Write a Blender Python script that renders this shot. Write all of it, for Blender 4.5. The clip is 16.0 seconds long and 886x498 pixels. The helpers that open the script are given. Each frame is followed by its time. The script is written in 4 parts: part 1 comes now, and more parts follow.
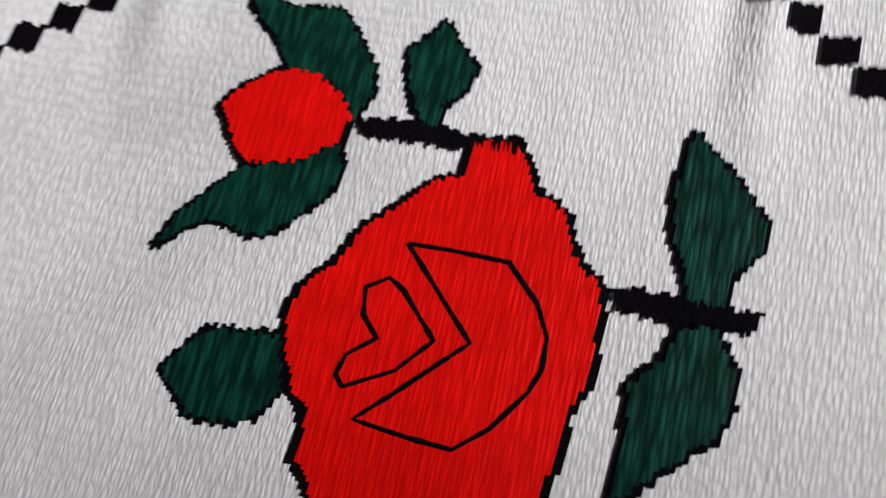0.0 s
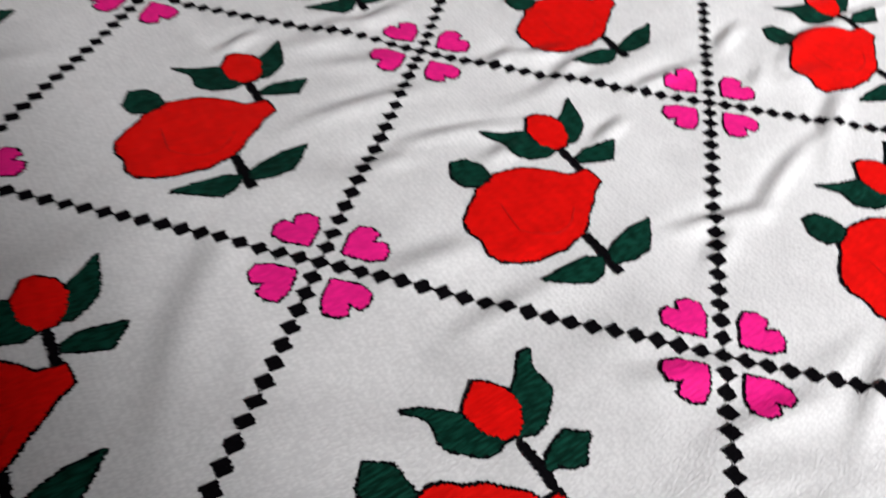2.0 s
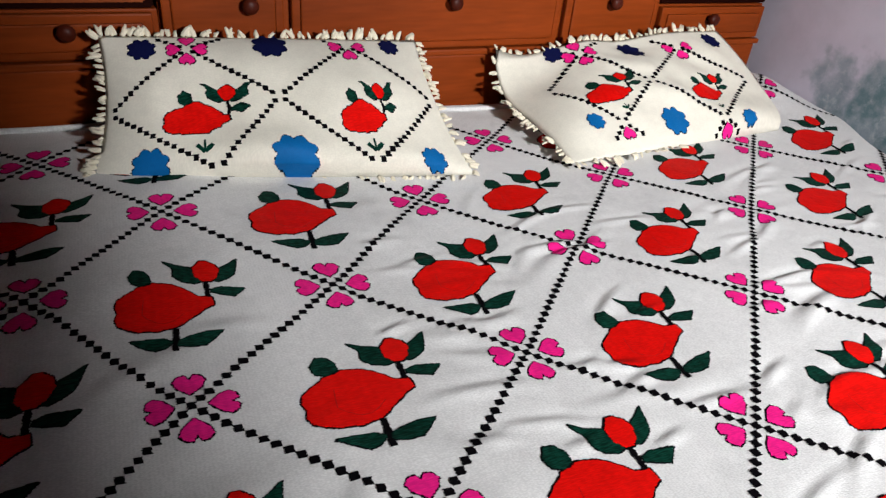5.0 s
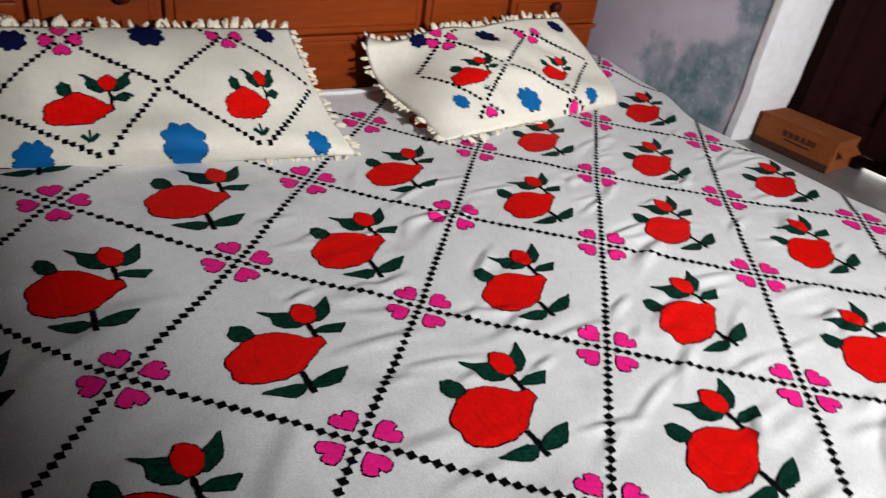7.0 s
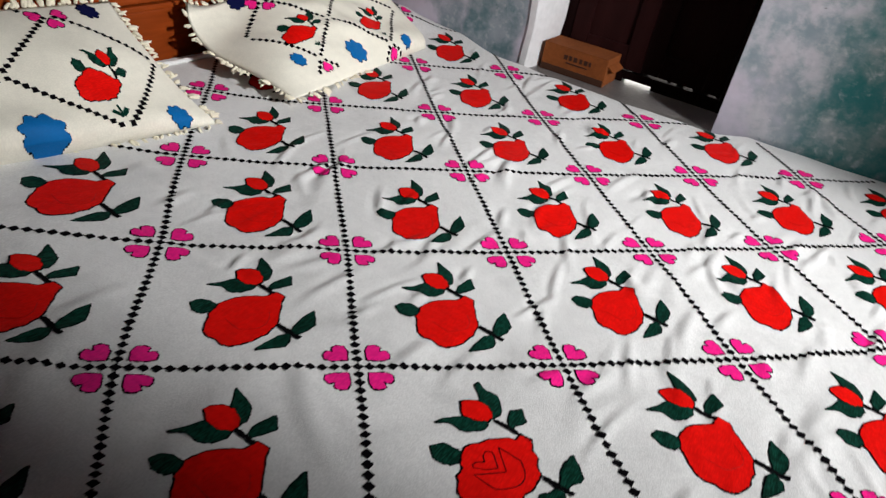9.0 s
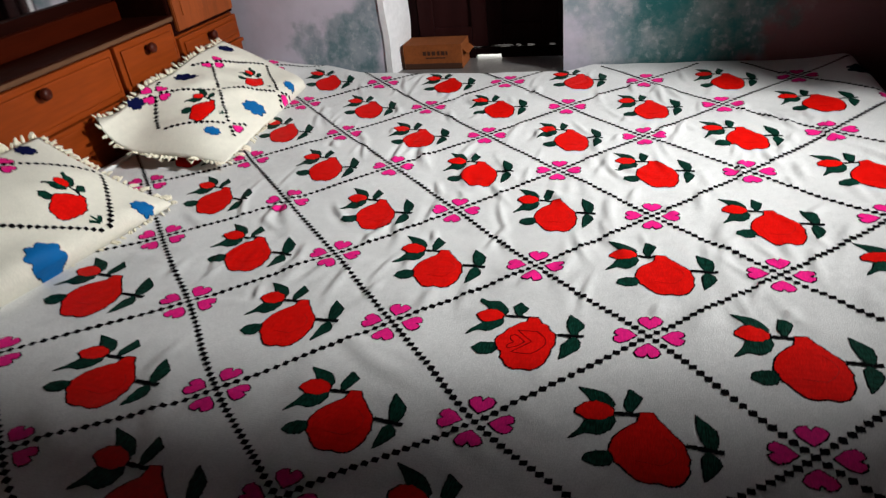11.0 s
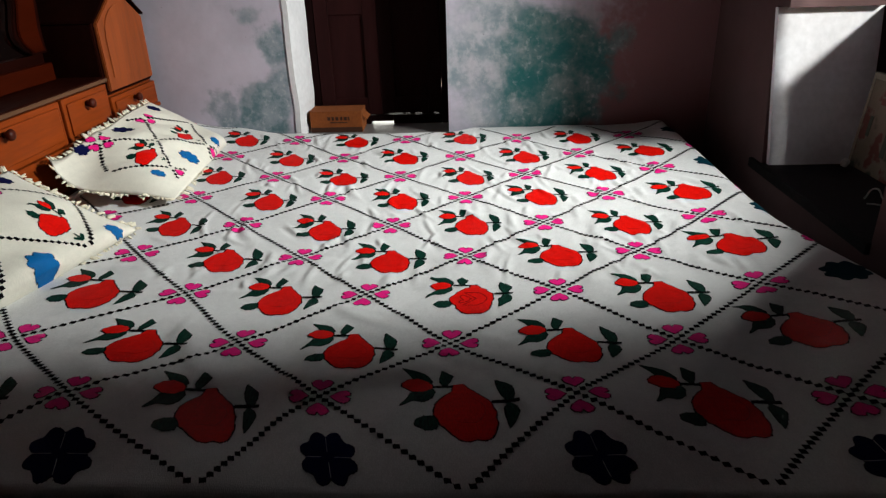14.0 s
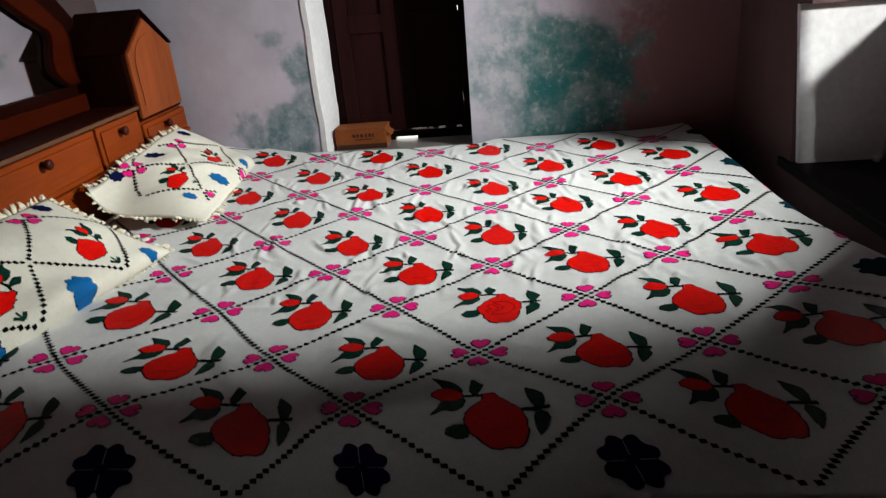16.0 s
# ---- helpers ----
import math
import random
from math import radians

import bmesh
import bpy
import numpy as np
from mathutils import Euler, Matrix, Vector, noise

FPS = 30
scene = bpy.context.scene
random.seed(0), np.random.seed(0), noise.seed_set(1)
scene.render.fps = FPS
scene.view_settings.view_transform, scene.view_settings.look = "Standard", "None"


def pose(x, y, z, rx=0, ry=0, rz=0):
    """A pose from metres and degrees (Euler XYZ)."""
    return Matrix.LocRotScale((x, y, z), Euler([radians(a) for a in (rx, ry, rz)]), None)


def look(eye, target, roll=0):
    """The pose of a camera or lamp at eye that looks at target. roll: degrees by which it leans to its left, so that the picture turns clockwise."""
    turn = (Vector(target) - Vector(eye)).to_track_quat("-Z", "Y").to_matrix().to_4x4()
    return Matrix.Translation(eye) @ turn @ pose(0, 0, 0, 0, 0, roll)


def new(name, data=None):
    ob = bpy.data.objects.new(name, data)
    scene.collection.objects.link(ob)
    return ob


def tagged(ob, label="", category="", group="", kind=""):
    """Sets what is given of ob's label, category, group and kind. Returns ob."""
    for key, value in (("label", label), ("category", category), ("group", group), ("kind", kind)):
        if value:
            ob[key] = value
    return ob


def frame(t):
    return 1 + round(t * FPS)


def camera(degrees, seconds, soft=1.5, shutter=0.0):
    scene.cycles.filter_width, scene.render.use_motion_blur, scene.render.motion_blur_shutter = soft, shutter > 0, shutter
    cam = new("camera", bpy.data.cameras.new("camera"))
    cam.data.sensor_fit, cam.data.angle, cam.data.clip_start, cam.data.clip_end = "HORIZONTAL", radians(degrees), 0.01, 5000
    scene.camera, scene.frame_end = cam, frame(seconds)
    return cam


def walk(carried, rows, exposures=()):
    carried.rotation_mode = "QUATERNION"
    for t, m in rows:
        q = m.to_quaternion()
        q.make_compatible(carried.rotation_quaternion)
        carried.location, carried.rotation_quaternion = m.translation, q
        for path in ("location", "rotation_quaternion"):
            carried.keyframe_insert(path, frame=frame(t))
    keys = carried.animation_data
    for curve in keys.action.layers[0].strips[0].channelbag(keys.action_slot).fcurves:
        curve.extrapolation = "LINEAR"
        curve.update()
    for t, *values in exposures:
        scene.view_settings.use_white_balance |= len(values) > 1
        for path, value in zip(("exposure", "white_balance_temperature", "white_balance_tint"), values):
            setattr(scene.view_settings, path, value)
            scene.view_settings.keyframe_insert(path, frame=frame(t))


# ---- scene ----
cam = camera(67.0, 16.0, soft=1.3, shutter=0.4)
# seconds, the eye and what it looks at in metres, roll in degrees
PATH = [
    (0, (-0.042, -0.65, 0.686), (0.394, -0.315, -1.237), -25.1),
    (0.5, (-0.056, -0.662, 0.725), (0.56, -0.182, -1.116), -13.7),
    (1, (-0.072, -0.669, 0.782), (0.669, -0.074, -0.977), -1.0),
    (1.5, (-0.078, -0.664, 0.844), (0.659, 0.057, -0.87), 5.2),
    (2, (-0.112, -0.678, 0.882), (0.654, 0.31, -0.679), 5.5),
    (2.5, (-0.139, -0.69, 0.937), (0.561, 0.499, -0.512), 2.9),
    (3, (-0.16, -0.7, 0.972), (0.479, 0.625, -0.383), 2.3),
    (3.5, (-0.176, -0.712, 0.999), (0.48, 0.744, -0.205), 2.7),
    (4, (-0.191, -0.722, 1.016), (0.521, 0.797, -0.073), 4.4),
    (4.2, (-0.194, -0.73, 1.023), (0.52, 0.803, -0.045), 4.6),
    (6.3, (-0.24, -0.807, 1.072), (0.667, 0.657, 0.055), 8.2),
    (6.5, (-0.251, -0.817, 1.078), (0.694, 0.612, 0.046), 8.7),
    (7, (-0.291, -0.835, 1.09), (0.793, 0.47, 0.031), 9.0),
    (7.5, (-0.331, -0.847, 1.095), (0.934, 0.274, 0.026), 9.6),
    (8, (-0.36, -0.842, 1.098), (1.013, 0.136, 0.022), 10.2),
    (8.5, (-0.428, -0.803, 1.106), (0.99, 0.091, 0.016), 10.8),
    (9, (-0.535, -0.757, 1.107), (0.966, 0.002, 0.024), 10.6),
    (9.2, (-0.573, -0.748, 1.107), (0.945, -0.037, 0.015), 10.6),
    (11.3, (-0.854, -0.768, 1.152), (0.791, -0.201, 0.166), -10.6),
    (11.5, (-0.88, -0.777, 1.15), (0.767, -0.18, 0.186), -12.8),
    (12, (-0.944, -0.746, 1.15), (0.784, -0.305, 0.244), -10.7),
    (12.5, (-1.043, -0.668, 1.154), (0.706, -0.391, 0.225), -7.3),
    (13, (-1.144, -0.617, 1.147), (0.635, -0.504, 0.239), -2.7),
    (13.5, (-1.198, -0.61, 1.144), (0.629, -0.568, 0.331), -1.6),
    (14, (-1.236, -0.622, 1.148), (0.589, -0.537, 0.334), -1.9),
    (14.5, (-1.25, -0.634, 1.146), (0.574, -0.562, 0.329), -2.2),
    (15, (-1.261, -0.636, 1.142), (0.563, -0.566, 0.324), -2.4),
    (15.5, (-1.261, -0.632, 1.142), (0.56, -0.522, 0.322), -2.9),
    (16, (-1.247, -0.63, 1.146), (0.59, -0.458, 0.374), -5.0),
]
walk(cam, [(t, look(eye, target, roll)) for t, eye, target, roll in PATH],
     exposures=[(0, -0.18, 6500, 12), (0.5, -0.2, 6500, 12), (1, -0.17, 6500, 12), (1.5, -0.12, 6500, 12), (4.2, -0.14, 6500, 11), (6.5, -0.16, 6500, 10), (7, -0.40, 6500, 10), (8, -0.38, 6500, 10), (9.2, -0.38, 6550, 9), (11.3, -0.34, 6550, 7), (13, -0.36, 6550, 5), (16, -0.36, 6580, 3)])

# ---- light ----
world = bpy.data.worlds.new("sky")
scene.world = world
world.use_nodes = True
wn = world.node_tree.nodes
sky = wn.new("ShaderNodeTexSky")
sky.sky_type, sky.sun_disc = "NISHITA", False
sky.sun_elevation, sky.sun_rotation = radians(19), radians(245)
wn["Background"].inputs["Strength"].default_value = 0.06
world.node_tree.links.new(sky.outputs["Color"], wn["Background"].inputs["Color"])

sun = new("sun", bpy.data.lights.new("sun", "SUN"))
sun.data.energy, sun.data.angle, sun.data.color = 5.0, radians(3.5), (1.0, 0.97, 0.94)
sun.matrix_world = look((0, 0, 5), (2.12, 0.90, 5 - 0.74))

# sky light in the upper half of the foot window
day = new("window_daylight", bpy.data.lights.new("window_daylight", "AREA"))
day.data.shape, day.data.size, day.data.size_y = "RECTANGLE", 0.20, 0.09
day.data.energy, day.data.color, day.data.spread = 22.0, (0.985, 0.99, 1.0), radians(91)
day.matrix_world = look((0.505, -1.93, 1.53), (0.74, 0.38, 0.625))


# ---- materials ----
def material(name, colour, rough=0.8, metal=0.0, vary=0.15, scale=8.0, fine=120.0, bump=0.2, bump_scale=200.0, sheen=0.0, spec=0.3):
    """A painted or fibrous surface: two scales of colour change and a fine relief."""
    m = bpy.data.materials.new(name)
    m.use_nodes = True
    n, l = m.node_tree.nodes, m.node_tree.links
    b = n["Principled BSDF"]
    b.inputs["Roughness"].default_value, b.inputs["Metallic"].default_value = rough, metal
    b.inputs["Sheen Weight"].default_value, b.inputs["Specular IOR Level"].default_value = sheen, spec
    tc = n.new("ShaderNodeTexCoord")
    big, small = n.new("ShaderNodeTexNoise"), n.new("ShaderNodeTexNoise")
    big.inputs["Scale"].default_value, small.inputs["Scale"].default_value = scale, fine
    big.inputs["Detail"].default_value, small.inputs["Detail"].default_value = 4, 3
    for t in (big, small):
        l.new(tc.outputs["Object"], t.inputs["Vector"])
    mix = n.new("ShaderNodeMath")
    mix.operation = "ADD"
    l.new(big.outputs["Fac"], mix.inputs[0]), l.new(small.outputs["Fac"], mix.inputs[1])
    ramp = n.new("ShaderNodeMapRange")
    ramp.inputs["From Min"].default_value, ramp.inputs["From Max"].default_value = 0.6, 1.4
    ramp.inputs["To Min"].default_value, ramp.inputs["To Max"].default_value = 1 - vary, 1 + vary
    l.new(mix.outputs[0], ramp.inputs["Value"])
    mul = n.new("ShaderNodeVectorMath")
    mul.operation = "SCALE"
    mul.inputs[0].default_value = colour
    l.new(ramp.outputs[0], mul.inputs["Scale"])
    l.new(mul.outputs[0], b.inputs["Base Color"])
    if bump:
        tex = n.new("ShaderNodeTexNoise")
        tex.inputs["Scale"].default_value, tex.inputs["Detail"].default_value = bump_scale, 4
        l.new(tc.outputs["Object"], tex.inputs["Vector"])
        bp = n.new("ShaderNodeBump")
        bp.inputs["Strength"].default_value, bp.inputs["Distance"].default_value = bump, 0.002
        l.new(tex.outputs["Fac"], bp.inputs["Height"]), l.new(bp.outputs[0], b.inputs["Normal"])
    return m


def weave(name, colour, rib=0.0026, rough=0.85, vary=0.10, spec=0.2, sheen=0.15, stitch=0.0068, depth=0.0006, shade=0.80, soil=0.0):
    """Hand-woven cloth: short stitches in ribs along x, none quite like the next, with soiled patches."""
    m = material(name, colour, rough, vary=vary, scale=3.0, fine=60.0, bump=0, sheen=sheen, spec=spec)
    n, l = m.node_tree.nodes, m.node_tree.links
    b = n["Principled BSDF"]
    tc, mp = n.new("ShaderNodeTexCoord"), n.new("ShaderNodeMapping")
    mp.inputs["Scale"].default_value = (1 / stitch, 1 / rib, 60.0)
    l.new(tc.outputs["Object"], mp.inputs["Vector"])
    cell, fuzz = n.new("ShaderNodeTexVoronoi"), n.new("ShaderNodeTexNoise")
    cell.feature = "SMOOTH_F1"
    cell.inputs["Scale"].default_value, cell.inputs["Randomness"].default_value, cell.inputs["Smoothness"].default_value = 1.0, 0.68, 0.15
    fuzz.inputs["Scale"].default_value, fuzz.inputs["Detail"].default_value = 2.6, 2
    l.new(mp.outputs[0], cell.inputs["Vector"]), l.new(mp.outputs[0], fuzz.inputs["Vector"])
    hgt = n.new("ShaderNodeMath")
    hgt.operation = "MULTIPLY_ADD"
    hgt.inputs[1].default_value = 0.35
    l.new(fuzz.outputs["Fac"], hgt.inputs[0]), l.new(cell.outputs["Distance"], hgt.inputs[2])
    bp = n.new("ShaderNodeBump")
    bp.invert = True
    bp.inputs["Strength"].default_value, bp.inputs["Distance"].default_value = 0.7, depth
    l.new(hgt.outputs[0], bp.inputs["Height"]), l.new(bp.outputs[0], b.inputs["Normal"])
    # shade in the gaps between stitches, multiplied into the base colour
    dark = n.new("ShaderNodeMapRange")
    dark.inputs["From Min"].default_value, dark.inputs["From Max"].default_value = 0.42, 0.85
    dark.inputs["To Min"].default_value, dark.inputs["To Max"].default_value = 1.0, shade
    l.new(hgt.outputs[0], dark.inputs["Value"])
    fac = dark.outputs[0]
    if soil:
        blot, dirt, both = n.new("ShaderNodeTexNoise"), n.new("ShaderNodeMapRange"), n.new("ShaderNodeMath")
        blot.inputs["Scale"].default_value, blot.inputs["Detail"].default_value, blot.inputs["Roughness"].default_value = 6.0, 7, 0.62
        l.new(tc.outputs["Object"], blot.inputs["Vector"])
        dirt.inputs["From Min"].default_value, dirt.inputs["From Max"].default_value = 0.53, 0.78
        dirt.inputs["To Min"].default_value, dirt.inputs["To Max"].default_value = 1.0, 1 - soil
        l.new(blot.outputs["Fac"], dirt.inputs["Value"])
        both.operation = "MULTIPLY"
        l.new(fac, both.inputs[0]), l.new(dirt.outputs[0], both.inputs[1])
        fac = both.outputs[0]
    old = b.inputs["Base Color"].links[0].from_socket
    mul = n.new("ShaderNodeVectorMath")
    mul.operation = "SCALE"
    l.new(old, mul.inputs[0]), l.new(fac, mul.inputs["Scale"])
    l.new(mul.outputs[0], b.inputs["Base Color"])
    return m


def wood(name, colour, rough=0.38, grain_axis=0, spread=0.35, spec=0.4):
    m = bpy.data.materials.new(name)
    m.use_nodes = True
    n, l = m.node_tree.nodes, m.node_tree.links
    b = n["Principled BSDF"]
    b.inputs["Specular IOR Level"].default_value = spec
    tc, mp = n.new("ShaderNodeTexCoord"), n.new("ShaderNodeMapping")
    s = [9.0, 9.0, 9.0]
    s[grain_axis] = 0.9
    mp.inputs["Scale"].default_value = s
    l.new(tc.outputs["Object"], mp.inputs["Vector"])
    big, fine = n.new("ShaderNodeTexNoise"), n.new("ShaderNodeTexNoise")
    big.inputs["Scale"].default_value, big.inputs["Detail"].default_value, big.inputs["Distortion"].default_value = 1.2, 6, 1.5
    fine.inputs["Scale"].default_value, fine.inputs["Detail"].default_value = 14.0, 4
    l.new(mp.outputs[0], big.inputs["Vector"]), l.new(mp.outputs[0], fine.inputs["Vector"])
    ramp = n.new("ShaderNodeValToRGB")
    ramp.color_ramp.elements[0].position, ramp.color_ramp.elements[1].position = 0.3, 0.72
    ramp.color_ramp.elements[0].color = (*[c * (1 - spread) for c in colour], 1)
    ramp.color_ramp.elements[1].color = (*[min(1, c * (1 + spread)) for c in colour], 1)
    mix = n.new("ShaderNodeMath")
    mix.operation = "MULTIPLY_ADD"
    mix.inputs[1].default_value, mix.inputs[2].default_value = 0.35, 0.0
    l.new(fine.outputs["Fac"], mix.inputs[0])
    sm = n.new("ShaderNodeMath")
    sm.operation = "MULTIPLY_ADD"
    sm.inputs[1].default_value = 0.65
    l.new(big.outputs["Fac"], sm.inputs[0]), l.new(mix.outputs[0], sm.inputs[2])
    l.new(sm.outputs[0], ramp.inputs["Fac"]), l.new(ramp.outputs["Color"], b.inputs["Base Color"])
    rr = n.new("ShaderNodeMapRange")
    rr.inputs["To Min"].default_value, rr.inputs["To Max"].default_value = rough - 0.1, rough + 0.15
    l.new(fine.outputs["Fac"], rr.inputs["Value"]), l.new(rr.outputs[0], b.inputs["Roughness"])
    bp = n.new("ShaderNodeBump")
    bp.inputs["Strength"].default_value, bp.inputs["Distance"].default_value = 0.15, 0.001
    l.new(fine.outputs["Fac"], bp.inputs["Height"]), l.new(bp.outputs[0], b.inputs["Normal"])
    return m


def peeling_wall(name, paint, under, patches, second=None):
    """Old limewash, pink over teal: the paint has come off in patches (place, radius) and in flakes."""
    m = bpy.data.materials.new(name)
    m.use_nodes = True
    n, l = m.node_tree.nodes, m.node_tree.links
    b = n["Principled BSDF"]
    b.inputs["Roughness"].default_value, b.inputs["Specular IOR Level"].default_value = 0.9, 0.15
    tc = n.new("ShaderNodeTexCoord")
    vec = tc.outputs["Object"]

    def noise_of(scale, detail=6, rough=0.6):
        t = n.new("ShaderNodeTexNoise")
        t.inputs["Scale"].default_value, t.inputs["Detail"].default_value, t.inputs["Roughness"].default_value = scale, detail, rough
        l.new(vec, t.inputs["Vector"])
        return t.outputs["Fac"]

    def math_of(op, a, c, d=None):
        t = n.new("ShaderNodeMath")
        t.operation = op
        for k, v in enumerate((a, c, d)):
            if v is None:
                continue
            if isinstance(v, (int, float)):
                t.inputs[k].default_value = v
            else:
                l.new(v, t.inputs[k])
        return t.outputs[0]

    def range_of(v, lo, hi, a=0.0, c=1.0):
        t = n.new("ShaderNodeMapRange")
        t.interpolation_type = "SMOOTHSTEP"
        for k, w in zip(("From Min", "From Max", "To Min", "To Max"), (lo, hi, a, c)):
            t.inputs[k].default_value = w
        l.new(v, t.inputs["Value"])
        return t.outputs[0]

    def mix_of(f, a, c):
        t = n.new("ShaderNodeMix")
        t.data_type = "RGBA"
        l.new(f, t.inputs["Factor"])
        for k, v in (("A", a), ("B", c)):
            if isinstance(v, tuple):
                t.inputs[k].default_value = (*v, 1)
            else:
                l.new(v, t.inputs[k])
        return t.outputs["Result"]

    wander = n.new("ShaderNodeTexNoise")
    wander.inputs["Scale"].default_value, wander.inputs["Detail"].default_value = 5.0, 5
    l.new(vec, wander.inputs["Vector"])
    moved = n.new("ShaderNodeVectorMath")
    moved.operation = "MULTIPLY_ADD"
    moved.inputs[1].default_value = (0.0, 0.34, 0.34)
    l.new(wander.outputs["Color"], moved.inputs[0])
    shift = n.new("ShaderNodeVectorMath")
    shift.operation = "ADD"
    shift.inputs[1].default_value = (0.0, -0.17, -0.17)
    l.new(vec, shift.inputs[0]), l.new(shift.outputs[0], moved.inputs[2])
    mask = None
    for place, radius, weight in patches:
        d = n.new("ShaderNodeVectorMath")
        d.operation = "DISTANCE"
        d.inputs[1].default_value = place
        l.new(moved.outputs[0], d.inputs[0])
        near = range_of(d.outputs["Value"], radius * 0.2, radius, weight, 0.0)
        mask = near if mask is None else math_of("MAXIMUM", mask, near)
    rough_n, mid_n, fine_n = noise_of(4.5), noise_of(13.0, 9, 0.72), noise_of(48.0, 6, 0.65)
    bare = math_of("ADD", math_of("MULTIPLY_ADD", rough_n, 1.3, -0.70), math_of("MULTIPLY_ADD", mid_n, 0.65, -0.33))
    bare = math_of("ADD", bare, math_of("MULTIPLY_ADD", mask, 0.80, -0.36)) if mask is not None else math_of("ADD", bare, -0.3)
    bare = range_of(bare, -0.14, 0.24)
    teal = mix_of(range_of(math_of("MULTIPLY_ADD", mid_n, 0.5, math_of("MULTIPLY", rough_n, 0.5)), 0.42, 0.64), under, tuple(c * 0.45 + 0.20 for c in under))
    if second:
        side = n.new("ShaderNodeSeparateXYZ")
        l.new(vec, side.inputs[0])
        teal = mix_of(range_of(side.outputs["Y"], -0.2, 0.0), teal, mix_of(range_of(mid_n, 0.36, 0.62), (0.12, 0.20, 0.22), (0.30, 0.34, 0.38)))
        # close to the opening only a thin grey-blue wash is left over the plaster
        thin = math_of("ADD", side.outputs["Y"], math_of("MULTIPLY_ADD", rough_n, 0.5, -0.25))
        thin = math_of("MULTIPLY", range_of(thin, -0.86, -0.68), range_of(side.outputs["Y"], -0.45, -0.40, 1.0, 0.0))
        teal = mix_of(thin, teal, mix_of(range_of(mid_n, 0.38, 0.62), (0.24, 0.31, 0.34), (0.50, 0.50, 0.54)))
    flake = range_of(math_of("MULTIPLY_ADD", fine_n, 0.6, math_of("MULTIPLY", mid_n, 0.4)), 0.52, 0.66)
    teal = mix_of(math_of("MULTIPLY", flake, 0.40), teal, (0.60, 0.60, 0.62))
    tint = mix_of(range_of(rough_n, 0.3, 0.7), paint, tuple(c * 0.82 for c in paint))
    if second:
        # a second coat of another colour, brushed uneven border; its darkness includes corner shade
        sep = n.new("ShaderNodeSeparateXYZ")
        l.new(vec, sep.inputs[0])
        edge = math_of("ADD", sep.outputs["Y"], math_of("MULTIPLY_ADD", rough_n, 0.5, -0.25))
        edge = math_of("ADD", edge, math_of("MULTIPLY_ADD", mid_n, 0.3, -0.15))
        tint = mix_of(range_of(edge, second[1] - 0.12, second[1] + 0.12, 1.0, 0.0), tint, second[0])
    col = mix_of(bare, tint, teal)
    speck = range_of(noise_of(38.0, 3), 0.74, 0.78)
    col = mix_of(speck, col, (0.09, 0.07, 0.07))
    l.new(col, b.inputs["Base Color"])
    bp = n.new("ShaderNodeBump")
    bp.inputs["Strength"].default_value, bp.inputs["Distance"].default_value = 0.5, 0.004
    hgt = math_of("MULTIPLY_ADD", mid_n, 0.6, math_of("MULTIPLY", fine_n, 0.3))
    l.new(math_of("MULTIPLY_ADD", bare, -0.4, hgt), bp.inputs["Height"]), l.new(bp.outputs[0], b.inputs["Normal"])
    return m


PINK_WALL = (0.60, 0.56, 0.65)
M_WALL_DOOR = peeling_wall("limewash_pink_teal", PINK_WALL, (0.028, 0.150, 0.150),
                           [((1.38, -0.86, 0.68), 0.48, 1.12), ((1.38, -1.02, 0.74), 0.34, 0.95), ((1.38, -0.66, 0.72), 0.42, 0.82), ((1.38, -0.68, 1.0), 0.28, 0.55), ((1.38, 0.16, 0.60), 0.24, 0.95),
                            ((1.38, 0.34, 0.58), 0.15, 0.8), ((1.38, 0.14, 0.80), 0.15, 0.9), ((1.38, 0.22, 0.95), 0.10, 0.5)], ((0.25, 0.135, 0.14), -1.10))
# north wall, out of view: colour darkened so it bounces little light
M_WALL = peeling_wall("low_bounce_limewash", (0.10, 0.07, 0.07), (0.05, 0.09, 0.09), [((0.35, 0.86, 0.9), 0.3, 0.5)])
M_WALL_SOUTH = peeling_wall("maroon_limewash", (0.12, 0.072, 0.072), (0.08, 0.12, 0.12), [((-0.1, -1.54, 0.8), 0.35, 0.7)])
M_WHITE = material("whitewash", (0.72, 0.71, 0.72), 0.9, vary=0.1, scale=9, fine=50, bump=0.5, bump_scale=40)
M_REVEAL = material("greyed_whitewash", (0.74, 0.74, 0.78), 0.9, vary=0.12, scale=9, fine=50, bump=0.5, bump_scale=40)
# unseen floor, darkened to keep bounce light down
M_FLOOR = material("cement_floor", (0.035, 0.030, 0.028), 0.75, vary=0.3, scale=4, bump=0.3, bump_scale=60)
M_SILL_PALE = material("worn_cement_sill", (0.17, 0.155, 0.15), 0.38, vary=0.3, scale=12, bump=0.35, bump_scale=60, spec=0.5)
# much darker than the sill of the shuttered window
M_SILL = material("near_black_cement_sill", (0.012, 0.010, 0.010), 0.7, spec=0.12, vary=0.35, scale=10, bump=0.4, bump_scale=50)
# ceiling is never in view; its near-black colour deepens the room's shade
M_CEIL = material("low_bounce_ceiling", (0.014, 0.012, 0.011), 0.9, vary=0.12)
M_WOOD = wood("varnished_sheesham", (0.205, 0.035, 0.005), spec=0.10)
M_WOOD_V = wood("varnished_sheesham_upright", (0.255, 0.056, 0.013), grain_axis=2, spec=0.15)
# near-black woods: shade on cabinet sides and ledge is put into the colour
M_WOOD_DARK = wood("shade_dark_wood", (0.012, 0.0018, 0.0009), rough=0.55, spec=0.03)
